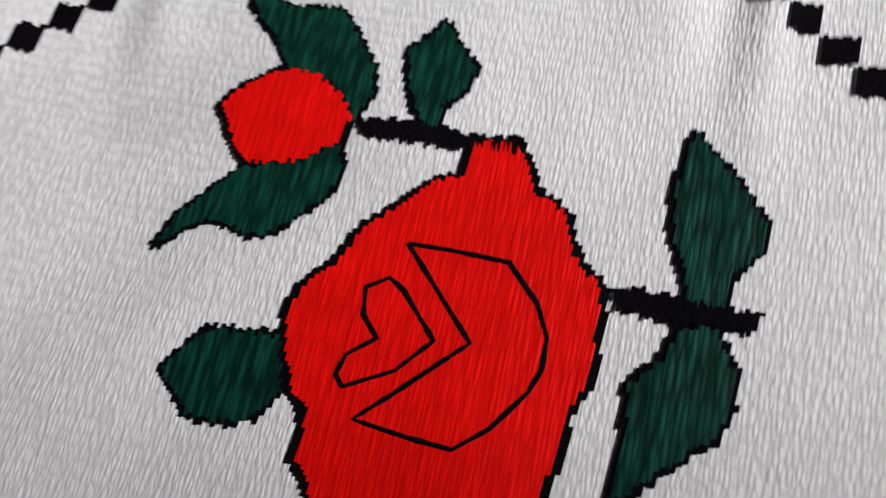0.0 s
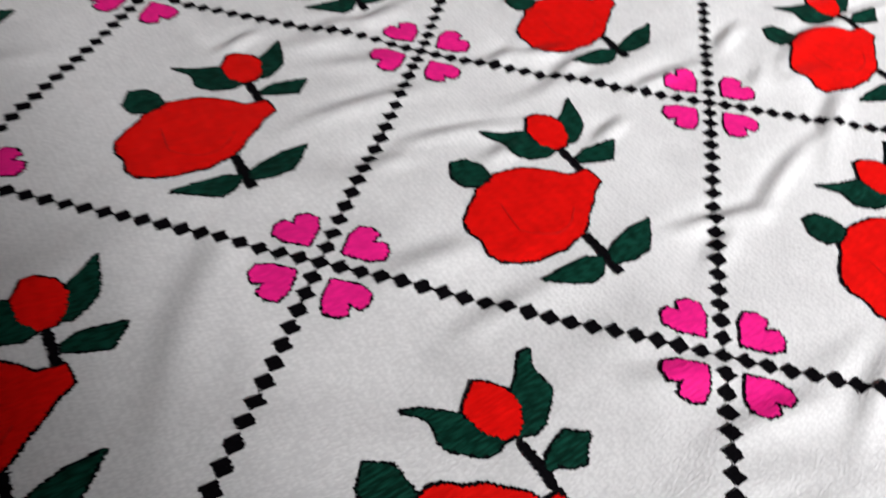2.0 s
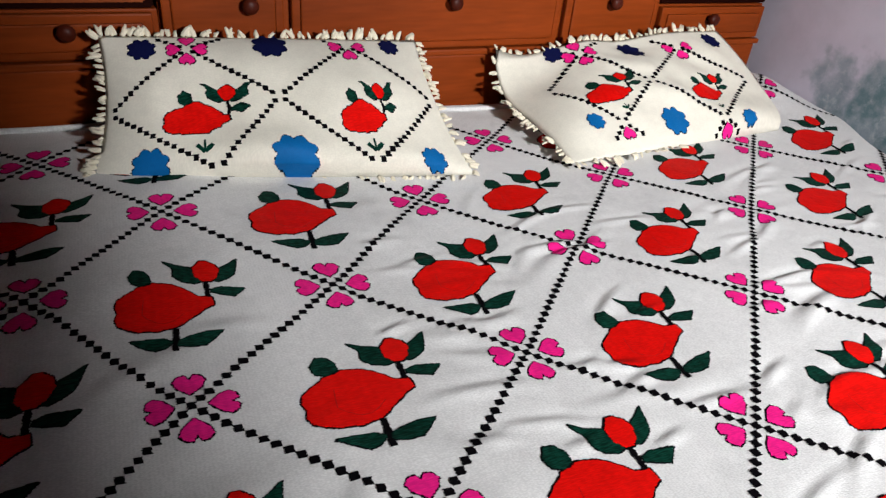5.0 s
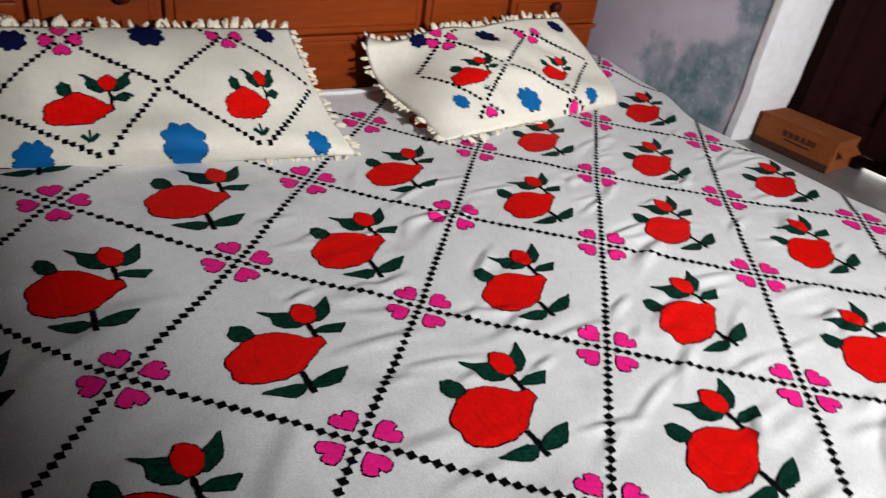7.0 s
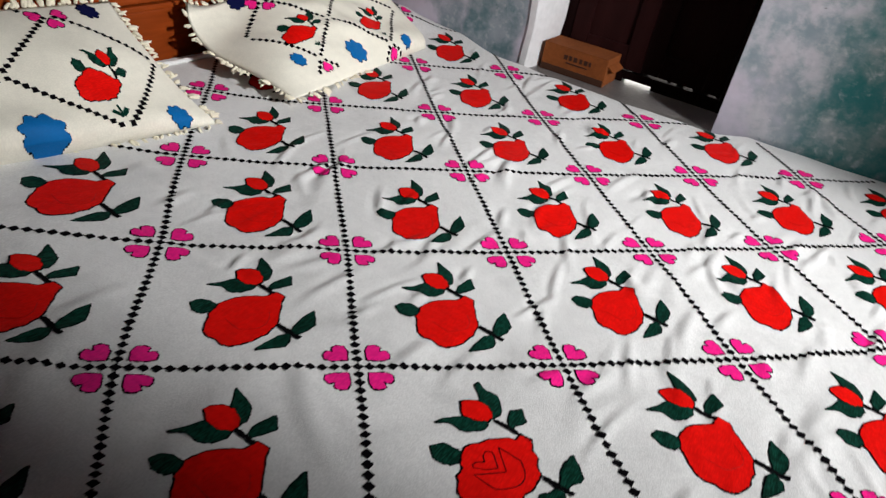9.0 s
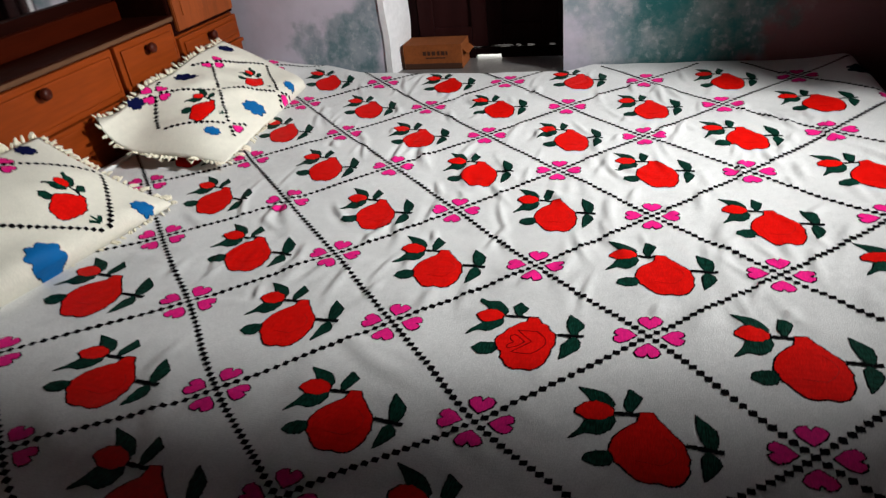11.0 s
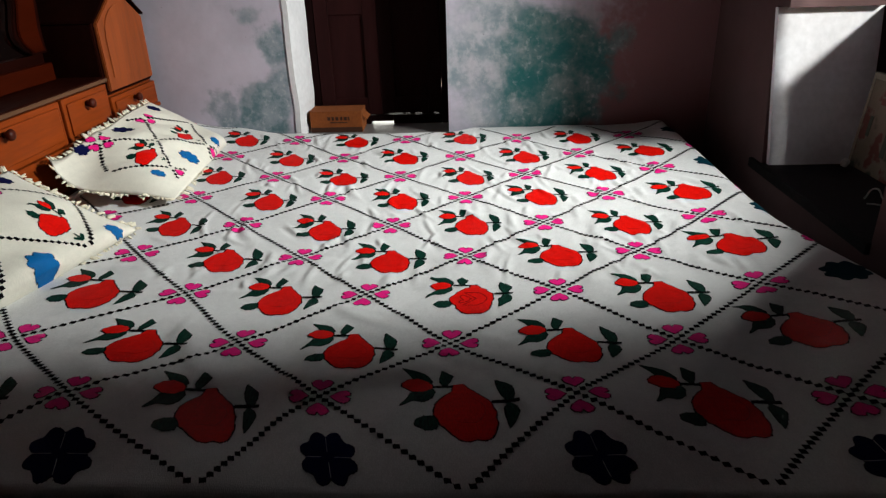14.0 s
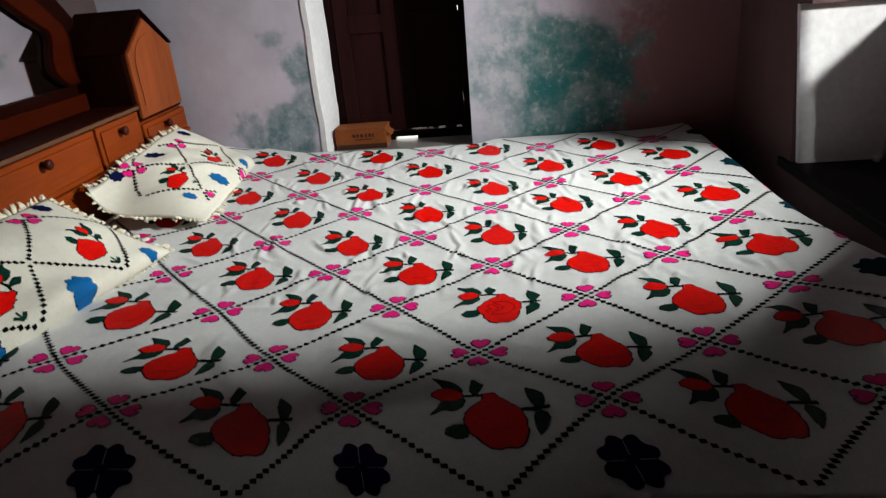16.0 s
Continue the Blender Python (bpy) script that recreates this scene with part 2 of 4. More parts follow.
M_WOOD_RED = wood("shade_dark_red_wood", (0.018, 0.0024, 0.0008), rough=0.5, spec=0.04)
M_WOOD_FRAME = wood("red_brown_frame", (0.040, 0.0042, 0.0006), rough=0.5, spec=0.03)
M_TICKING = material("maroon_ticking", (0.05, 0.015, 0.014), 0.9, vary=0.2)
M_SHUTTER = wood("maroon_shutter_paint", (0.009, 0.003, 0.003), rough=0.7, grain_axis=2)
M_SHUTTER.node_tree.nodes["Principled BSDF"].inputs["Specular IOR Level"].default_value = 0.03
M_KNOB = wood("turned_knob", (0.055, 0.008, 0.003), rough=0.4, spec=0.15)
M_WORN = wood("worn_edge_wood", (0.105, 0.050, 0.026), rough=0.7, spec=0.1)
M_CARD = material("corrugated_card", (0.22, 0.058, 0.011), 0.85, vary=0.22, scale=15, bump=0.15, bump_scale=90)
M_CARD_DARK = material("card_print", (0.05, 0.018, 0.008), 0.85, vary=0.1, bump=0)
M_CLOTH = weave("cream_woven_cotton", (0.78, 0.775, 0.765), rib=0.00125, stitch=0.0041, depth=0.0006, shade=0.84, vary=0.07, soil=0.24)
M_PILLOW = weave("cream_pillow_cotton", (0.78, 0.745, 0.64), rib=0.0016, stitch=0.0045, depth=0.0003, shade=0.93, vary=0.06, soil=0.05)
M_FRINGE = material("cream_cotton_fringe", (0.80, 0.74, 0.58), 0.9, vary=0.12, scale=40, bump=0.5, bump_scale=700, sheen=0.2)
YARN = dict(rough=0.55, scale=20, fine=420, bump=0.4, bump_scale=900, spec=0.13)
DULL = dict(rough=0.8, scale=20, fine=420, bump=0.45, bump_scale=900, spec=0.015)
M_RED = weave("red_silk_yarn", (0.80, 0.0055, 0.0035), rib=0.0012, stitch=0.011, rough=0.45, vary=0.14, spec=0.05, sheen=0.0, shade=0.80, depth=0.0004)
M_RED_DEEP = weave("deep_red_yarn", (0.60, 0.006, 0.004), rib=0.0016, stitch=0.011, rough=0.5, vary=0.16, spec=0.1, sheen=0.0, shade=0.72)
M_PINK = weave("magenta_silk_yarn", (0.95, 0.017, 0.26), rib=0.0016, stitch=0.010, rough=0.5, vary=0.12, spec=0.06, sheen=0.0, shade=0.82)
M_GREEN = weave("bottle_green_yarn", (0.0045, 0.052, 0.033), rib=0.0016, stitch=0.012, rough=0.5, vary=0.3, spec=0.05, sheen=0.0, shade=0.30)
M_BLACK = material("black_yarn", (0.0035, 0.003, 0.004), vary=0.3, **DULL)
M_BLUE = material("azure_yarn", (0.0008, 0.115, 0.35), vary=0.16, **YARN)
M_NAVY = material("navy_yarn", (0.006, 0.008, 0.05), vary=0.2, **DULL)
M_TEAL_YARN = material("dark_teal_yarn", (0.004, 0.03, 0.045), vary=0.2, **DULL)
M_MIRROR = bpy.data.materials.new("mirror_glass")
M_MIRROR.use_nodes = True
M_MIRROR.node_tree.nodes["Principled BSDF"].inputs["Metallic"].default_value = 1.0
M_MIRROR.node_tree.nodes["Principled BSDF"].inputs["Roughness"].default_value = 0.04
M_MIRROR.node_tree.nodes["Principled BSDF"].inputs["Base Color"].default_value = (0.82, 0.84, 0.84, 1)


# ---- mesh helpers ----
def part(name, bm, mats, parent=None, label="", smooth=False):
    me = bpy.data.meshes.new(name)
    bm.to_mesh(me)
    bm.free()
    for m in mats if isinstance(mats, (list, tuple)) else (mats,):
        me.materials.append(m)
    if smooth:
        me.polygons.foreach_set("use_smooth", [True] * len(me.polygons))
    ob = new(name, me)
    if parent is not None:
        ob.parent = parent
    if label:
        tagged(ob, label)
    return ob


def mesh_part(name, verts, faces, mats, index=None, parent=None, label="", smooth=False):
    me = bpy.data.meshes.new(name)
    me.from_pydata(verts, [], faces)
    for m in mats if isinstance(mats, (list, tuple)) else (mats,):
        me.materials.append(m)
    if index:
        me.polygons.foreach_set("material_index", index)
    if smooth:
        me.polygons.foreach_set("use_smooth", [True] * len(me.polygons))
    ob = new(name, me)
    if parent is not None:
        ob.parent = parent
    if label:
        tagged(ob, label)
    return ob


def box(x0, x1, y0, y1, z0, z1, bevel=0.0, bm=None):
    b = bmesh.new()
    bmesh.ops.create_cube(b, size=1)
    for v in b.verts:
        v.co = Vector(((x0 + x1) / 2 + v.co.x * (x1 - x0), (y0 + y1) / 2 + v.co.y * (y1 - y0), (z0 + z1) / 2 + v.co.z * (z1 - z0)))
    if bevel:
        bmesh.ops.bevel(b, geom=list(b.edges), offset=bevel, segments=2, affect="EDGES", profile=0.6)
    if bm is None:
        return b
    tmp = bpy.data.meshes.new("tmp")
    b.to_mesh(tmp)
    b.free()
    bm.from_mesh(tmp)
    bpy.data.meshes.remove(tmp)
    return bm


def prism(outline, y0, y1, bevel=0.0):
    """A board: an outline in x and z, from y0 to y1."""
    b = bmesh.new()
    f = b.faces.new([b.verts.new((x, y0, z)) for x, z in outline])
    r = bmesh.ops.extrude_face_region(b, geom=[f])
    for v in [g for g in r["geom"] if isinstance(g, bmesh.types.BMVert)]:
        v.co.y = y1
    bmesh.ops.recalc_face_normals(b, faces=list(b.faces))
    if bevel:
        bmesh.ops.bevel(b, geom=list(b.edges), offset=bevel, segments=2, affect="EDGES")
    return b


def lathe(profile, axis_at, direction, sides=20):
    """A turned piece: (distance along, radius) pairs about a line."""
    b = bmesh.new()
    d = Vector(direction).normalized()
    a = d.orthogonal().normalized()
    c = d.cross(a)
    rings = []
    for s, r in profile:
        rings.append([b.verts.new(Vector(axis_at) + d * s + (a * math.cos(k * math.tau / sides) + c * math.sin(k * math.tau / sides)) * max(r, 1e-4)) for k in range(sides)])
    for p, q in zip(rings, rings[1:]):
        for k in range(sides):
            b.faces.new((p[k], p[(k + 1) % sides], q[(k + 1) % sides], q[k]))
    b.faces.new(rings[0][::-1]), b.faces.new(rings[-1])
    bmesh.ops.recalc_face_normals(b, faces=list(b.faces))
    return b


def thing(name, label, category, group="", kind="", at=(0, 0, 0)):
    ob = new(name)
    ob.empty_display_size = 0.05
    ob.location = at
    return tagged(ob, label, category, group, kind)


# ---- the room ----
X_FAR, X_NEAR, Y_HEAD, Y_FOOT, Z_TOP = 1.38, -2.6, 0.86, -1.54, 2.7
N_L, N_R, N_TOP, N_SILL, N_DEEP = 0.056, -0.540, 1.62, 0.482, 1.60          # niche of the shuttered window
W_L, W_R, W_TOP, W_SILL, W_OUT = 0.205, 0.82, 1.62, 0.505, -1.84             # window at the foot of the bed


def structure(name, bm, mat, label, category="wall"):
    return tagged(part(name, bm, mat), label, category, kind="structure")


def wall_pieces(pieces, rough_edges=0.0):
    bm = bmesh.new()
    for p in pieces:
        box(*p, bm=bm)
    return bm


structure("wall_east", wall_pieces([
    (X_FAR, N_DEEP + 0.06, N_L, Y_HEAD + 0.3, 0, Z_TOP), (X_FAR, N_DEEP + 0.06, Y_FOOT - 0.3, N_R, 0, Z_TOP),
    (X_FAR, N_DEEP + 0.06, N_R, N_L, 0, N_SILL - 0.03), (X_FAR, N_DEEP + 0.06, N_R, N_L, N_TOP, Z_TOP)]), M_WALL_DOOR, "pink limewashed wall peeling to teal round a shuttered window")
structure("wall_north", wall_pieces([(X_NEAR - 0.2, X_FAR, Y_HEAD, Y_HEAD + 0.3, 0, Z_TOP)]), M_WALL, "limewashed wall behind the headboard, darkened to cut bounce light")
south = wall_pieces([
    (W_R + 0.09, X_FAR, W_OUT, Y_FOOT, 0, Z_TOP), (W_R, W_R + 0.09, W_OUT, Y_FOOT, 0, W_SILL - 0.03), (X_NEAR, W_L, W_OUT, Y_FOOT, 0, Z_TOP),
    (W_L, W_R, W_OUT, Y_FOOT, 0, W_SILL - 0.03), (W_L, W_R + 0.09, W_OUT, Y_FOOT, W_TOP, Z_TOP)])
jamb = bpy.data.meshes.new("jamb")
wedge = prism([(W_R + 0.010, W_SILL - 0.03), (W_R + 0.0905, W_SILL - 0.03), (W_R + 0.0905, W_TOP), (W_R, W_TOP), (W_R, 0.969), (W_R + 0.084, 0.969)], W_OUT, Y_FOOT)
wedge.to_mesh(jamb)
wedge.free()
south.from_mesh(jamb)
bpy.data.meshes.remove(jamb)
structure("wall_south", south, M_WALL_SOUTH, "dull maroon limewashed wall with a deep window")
# unseen west wall, near black so the bed's shaded side stays dark
M_WALL_DIM = peeling_wall("near_black_low_bounce_limewash", (0.018, 0.014, 0.013), (0.014, 0.018, 0.018), [((-2.6, 0.0, 1.2), 0.7, 0.6)])
structure("wall_west", wall_pieces([(X_NEAR - 0.2, X_NEAR, W_OUT, Y_HEAD, 0, Z_TOP)]), M_WALL_DIM, "unseen limewashed wall, darkened to cut bounce light")
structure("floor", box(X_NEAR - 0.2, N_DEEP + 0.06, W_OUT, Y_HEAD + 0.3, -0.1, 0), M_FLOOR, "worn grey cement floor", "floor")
structure("ceiling", box(X_NEAR - 0.2, N_DEEP + 0.06, W_OUT, Y_HEAD + 0.3, Z_TOP, Z_TOP + 0.12), M_CEIL, "unseen plastered ceiling, darkened to cut bounce light", "ceiling")
structure("ground", box(-60, 60, -60, 60, -0.35, -0.1), material("packed_earth", (0.22, 0.17, 0.12), 0.9, vary=0.3), "packed bare earth outside the house", "ground")


def wavy_board(x0, x1, y0, y1, z0, z1, axis, amount, seed, step=0.03, flare=0.0, splay=0.0, lean=0.0):
    """A plastered reveal: a thin slab with an uneven face."""
    bm = box(x0, x1, y0, y1, z0, z1)
    n = max(2, int((z1 - z0) / step))
    for k in range(1, n):
        bmesh.ops.bisect_plane(bm, geom=list(bm.verts) + list(bm.edges) + list(bm.faces), plane_co=(0, 0, z0 + (z1 - z0) * k / n), plane_no=(0, 0, 1))
    for v in bm.verts:
        w = noise.noise(Vector((seed, v.co.x * 4 + v.co.y * 4, v.co.z * 9))) * amount
        v.co[axis] += w
        up, deep = (v.co.z - z0) / (z1 - z0), (v.co.x - x0) / (x1 - x0)
        v.co.y -= flare * (1 - up) + splay * deep
        v.co.x += lean * up
    bmesh.ops.recalc_face_normals(bm, faces=list(bm.faces))
    return bm


structure("window_reveal", wavy_board(X_FAR - 0.004, N_DEEP - 0.04, N_L - 0.006, N_L + 0.014, N_SILL, N_TOP, 1, 0.006, 3.1, splay=0.024), M_WHITE, "whitewashed plaster reveal of the shuttered window", "window reveal")
structure("window_sill", box(X_FAR - 0.01, N_DEEP + 0.03, N_R - 0.002, N_L + 0.002, N_SILL - 0.03, N_SILL, 0.004), M_SILL_PALE, "grimy cement sill of the shuttered window", "sill")
structure("foot_window_reveal", wavy_board(W_R - 0.008, W_R + 0.012, W_OUT - 0.004, Y_FOOT + 0.004, W_SILL, 0.965, 0, 0.004, 7.7, flare=0.018, lean=0.075), M_REVEAL, "sunlit whitewashed reveal of the foot window", "window reveal")
structure("foot_window_sill", box(W_L - 0.002, W_R + 0.088, W_OUT, Y_FOOT + 0.012, W_SILL - 0.03, W_SILL, 0.004), M_SILL, "near-black cement sill of the foot window", "sill")


# ---- shuttered window in the far wall ----
def shutter_leaf(parent, y0, y1, z0, z1, x, mat):
    """Ledged leaf: stiles, rails and two sunk panels."""
    leaf = part("leaf", box(x, x + 0.028, y1, y0, z0, z1, 0.002), mat, parent)
    w = 0.055
    for a, c in ((y0, y0 - w), (y1 + w, y1)):
        part("stile", box(x - 0.010, x - 0.001, c, a, z0, z1, 0.002), mat, leaf)
    for z in (z0, (z0 + z1) / 2 - 0.12, z1 - 0.07):
        part("rail", box(x - 0.009, x - 0.001, y1 + w + 0.001, y0 - w - 0.001, z, z + 0.07, 0.002), mat, leaf)
    return leaf


shut = thing("window_1", "closed dark maroon wooden window shutters with light at the gaps", "window", kind="structure")
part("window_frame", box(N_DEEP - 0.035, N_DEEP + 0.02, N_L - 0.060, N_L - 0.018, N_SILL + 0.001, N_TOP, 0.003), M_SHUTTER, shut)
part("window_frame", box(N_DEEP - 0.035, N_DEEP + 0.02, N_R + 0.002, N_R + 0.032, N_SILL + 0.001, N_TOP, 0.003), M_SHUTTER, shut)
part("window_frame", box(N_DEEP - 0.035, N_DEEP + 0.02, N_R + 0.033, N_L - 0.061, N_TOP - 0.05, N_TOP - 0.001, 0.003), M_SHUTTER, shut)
# left leaf has a redder, lighter tone than the right one
M_SHUTTER_RED = wood("redder_maroon_shutter_paint", (0.020, 0.0055, 0.0055), rough=0.6, grain_axis=2, spec=0.05)
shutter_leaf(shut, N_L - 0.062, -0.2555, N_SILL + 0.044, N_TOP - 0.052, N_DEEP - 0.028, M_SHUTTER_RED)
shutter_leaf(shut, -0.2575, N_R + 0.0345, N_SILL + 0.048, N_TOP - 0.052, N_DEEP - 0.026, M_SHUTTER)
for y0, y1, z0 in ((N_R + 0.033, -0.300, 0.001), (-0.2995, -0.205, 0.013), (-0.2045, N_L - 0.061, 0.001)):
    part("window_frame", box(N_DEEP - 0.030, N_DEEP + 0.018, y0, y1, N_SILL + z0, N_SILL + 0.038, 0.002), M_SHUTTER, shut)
# splinters and laths that half close the gaps
for y0, y1, up in ((-0.262, -0.225, 0.0450), (-0.352, -0.340, 0.0455), (-0.392, -0.370, 0.0450), (-0.470, -0.420, 0.0465), (-0.502, -0.492, 0.0478)):
    part("splinter", box(N_DEEP - 0.014, N_DEEP - 0.004, y0, y1, N_SILL + 0.0382, N_SILL + up), M_SHUTTER, shut)
for z0, z1 in ((0.515, 0.625), (0.660, 0.985), (1.005, N_TOP - 0.06)):
    part("stop", box(N_DEEP + 0.004, N_DEEP + 0.016, N_R + 0.0325, N_R + 0.050, z0, z1), M_SHUTTER, shut)
for z0, z1 in ((0.515, 0.700), (0.730, 0.995), (1.020, N_TOP - 0.06)):
    part("stop", box(N_DEEP + 0.004, N_DEEP + 0.016, -0.275, -0.235, z0, z1), M_SHUTTER, shut)
structure("outer_sill", box(N_DEEP + 0.061, N_DEEP + 0.55, N_R - 0.25, N_L + 0.2, N_SILL - 0.10, N_SILL - 0.02, 0.004), M_SILL_PALE, "worn cement ledge outside the shuttered window", "sill")
# added glowing panel in place of daylight, to light the shutter gaps
M_DAY = bpy.data.materials.new("daylight_glow")
M_DAY.use_nodes = True
M_DAY.node_tree.nodes["Principled BSDF"].inputs["Base Color"].default_value = (0.7, 0.7, 0.68, 1)
M_DAY.node_tree.nodes["Principled BSDF"].inputs["Emission Color"].default_value = (1.0, 0.97, 0.92, 1)
M_DAY.node_tree.nodes["Principled BSDF"].inputs["Emission Strength"].default_value = 7.0
structure("backdrop", box(7.0, 7.1, -6, 6, -0.1, 6), M_DAY, "glowing panel standing in for daylight outside the shuttered window", "backdrop")

# ---- foot window: the lower half shut, a printed board leaning in it ----
foot = thing("window_2", "deep window with its lower shutters closed and open above", "window", kind="structure")
part("shutter", box(W_L + 0.001, 0.508, W_OUT - 0.03, W_OUT - 0.002, W_SILL + 0.002, 0.962, 0.003), M_SHUTTER, foot)
part("shutter", box(0.512, W_R + 0.088, W_OUT - 0.03, W_OUT - 0.002, W_SILL + 0.002, 0.962, 0.003), M_SHUTTER, foot)

# unseen leaf-shaped board, added to block window light from the bed's near side
blocker = box(0.0, 0.026, 0.0, 0.54, 1.080, 1.61, 0.003)
bmesh.ops.transform(blocker, matrix=Matrix.Translation((W_L + 0.004, Y_FOOT + 0.004, 0)) @ Matrix.Rotation(radians(7), 4, "Z"), verts=list(blocker.verts))
part("unseen_light_blocker", blocker, M_SHUTTER, foot)

# ---- bed and headboard ----
BED_X0, BED_X1, BED_Y0, BED_Y1, BED_Z = -0.575, 1.345, -1.43, 0.57, 0.5
bed = thing("double_bed", "low dark wooden double bed under a woven bedspread", "bed", at=(0.38, -0.4, 0))


def local(ob, parent):
    """Hang a part, built in place, under a thing that stands elsewhere."""
    ob.parent = parent
    ob.matrix_parent_inverse = Matrix.Translation(parent.location).inverted()
    return ob


local(part("side_rail", box(BED_X0 + 0.01, BED_X0 + 0.045, BED_Y0 + 0.05, BED_Y1, 0.16, 0.40, 0.006), M_WOOD_DARK), bed)
local(part("side_rail", box(BED_X1 - 0.045, BED_X1 - 0.01, BED_Y0 + 0.05, BED_Y1, 0.16, 0.40, 0.006), M_WOOD_DARK), bed)
local(part("foot_rail", box(BED_X0 + 0.046, BED_X1 - 0.046, BED_Y0 + 0.03, BED_Y0 + 0.065, 0.16, 0.40, 0.006), M_WOOD_DARK), bed)
for lx in (BED_X0 + 0.05, BED_X1 - 0.12):
    for ly in (BED_Y0 + 0.07, BED_Y1 - 0.08):
        local(part("leg", box(lx, lx + 0.07, ly, ly + 0.07, 0.0, 0.40, 0.006), M_WOOD_DARK), bed)
local(part("base_board", box(BED_X0 + 0.047, BED_X1 - 0.047, BED_Y0 + 0.067, BED_Y1 - 0.002, 0.36, 0.395), M_WOOD_DARK), bed)
mattress = tagged(part("mattress", box(BED_X0 + 0.012, BED_X1 - 0.045, BED_Y0 + 0.03, BED_Y1 - 0.004, 0.401, 0.455, 0.02), M_TICKING), "thin maroon cotton mattress under the bedspread", "mattress")

HB_Y, HB_BACK = 0.592, 0.84
head = thing("headboard", "orange varnished wooden headboard with drawers, side cabinets and a mirror", "headboard", at=(0.43, 0.7, 0))


def hb(name, bm, mat=M_WOOD, parent=None, label="", smooth=False):
    ob = part(name, bm, mat, label=label, smooth=smooth)
    return local(ob, head) if parent is None else local_sub(ob, parent)


def local_sub(ob, parent):
    ob.parent = parent
    ob.matrix_parent_inverse = Matrix.Identity(4)
    return ob


hb("carcass", box(-0.158, 0.988, HB_Y + 0.012, HB_BACK, 0.0, 0.780, 0.003), M_WOOD)
hb("end_carcass", box(-0.475, -0.159, HB_Y + 0.012, HB_BACK, 0.0, 0.732, 0.003), M_WOOD)
hb("end_carcass", box(0.989, 1.345, HB_Y + 0.012, HB_BACK, 0.0, 0.732, 0.003), M_WOOD)
hb("lower_panel", box(-0.470, 1.340, HB_Y - 0.004, HB_Y + 0.011, 0.30, 0.630, 0.004), M_WOOD)
hb("moulding", box(-0.478, 1.348, HB_Y - 0.010, HB_Y + 0.011, 0.631, 0.645, 0.004), M_WOOD)
hb("ledge", box(-0.158, 0.988, HB_Y - 0.010, HB_BACK, 0.781, 0.800, 0.005), M_WOOD_RED)


hb("edge_strip", box(-0.157, 0.987, HB_Y - 0.0118, HB_Y - 0.0102, 0.785, 0.796), M_WORN, label="worn greyish ledge edge")


def drawer(x0, x1, z0, z1, kx, kz):
    """A drawer front with a chamfered edge round its sunk field, and a turned knob."""
    d = hb("drawer", box(x0 + 0.005, x1 - 0.005, HB_Y - 0.006, HB_Y + 0.011, z0, z1, 0.004), M_WOOD)
    hb("field", box(x0 + 0.022, x1 - 0.022, HB_Y - 0.011, HB_Y - 0.0065, z0 + 0.016, z1 - 0.016, 0.004), M_WOOD, d)
    hb("knob", lathe([(0, 0.008), (0.008, 0.007), (0.013, 0.013), (0.020, 0.0155), (0.026, 0.013), (0.029, 0.005)], (kx, HB_Y - 0.011, kz), (0, -1, 0)), M_KNOB, d, "dark turned wooden knob", True)
    return d


drawer(0.078, 0.704, 0.648, 0.778, 0.423, 0.747)
drawer(0.708, 0.985, 0.648, 0.778, 0.834, 0.744)
drawer(-0.158, 0.074, 0.648, 0.778, 0.002, 0.744)
drawer(0.991, 1.342, 0.648, 0.728, 1.146, 0.702)
drawer(-0.474, -0.164, 0.648, 0.728, -0.310, 0.702)


def cabinet(x0, x1):
    """A small gabled cabinet with a sunk pointed door panel."""
    mid, z0, zs, za = (x0 + x1) / 2, 0.735, 0.968, 1.092
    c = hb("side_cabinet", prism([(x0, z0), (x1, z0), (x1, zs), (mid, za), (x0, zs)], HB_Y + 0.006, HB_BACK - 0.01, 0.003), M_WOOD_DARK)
    f = 0.014
    hb("door", prism([(x0 + f, z0 + 0.012), (x1 - f, z0 + 0.012), (x1 - f, zs - 0.004), (mid, za - 0.022), (x0 + f, zs - 0.004)], HB_Y - 0.008, HB_Y + 0.005, 0.003), M_WOOD_V, c)
    g = 0.052
    arch = [(x0 + g, z0 + 0.05), (x1 - g, z0 + 0.05), (x1 - g, zs - 0.05)]
    r = (x1 - x0) / 2 - g
    arch += [(mid + r * math.cos(a), zs - 0.05 + 0.80 * r * math.sin(a)) for a in [math.pi * k / 10 for k in range(1, 10)]]
    arch += [(x0 + g, zs - 0.05)]
    hb("door_field", prism(arch, HB_Y - 0.0105, HB_Y - 0.0085, 0.0008), M_WOOD_V, c)
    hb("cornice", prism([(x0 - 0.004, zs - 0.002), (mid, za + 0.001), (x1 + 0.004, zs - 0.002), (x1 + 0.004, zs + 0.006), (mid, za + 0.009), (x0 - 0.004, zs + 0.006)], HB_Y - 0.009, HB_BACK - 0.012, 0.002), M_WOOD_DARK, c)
    return c


cabinet(0.992, 1.345)
cabinet(-0.478, -0.164)

# mirror: an arched glass in a scrolled frame, standing on a rail behind the ledge
MIRROR_MID = 0.415


def both_sides(half):
    """A right-hand edge, from the foot up to the middle, and its mirror image."""
    return half + [(2 * MIRROR_MID - x, z) for x, z in reversed(half) if abs(x - MIRROR_MID) > 1e-6]


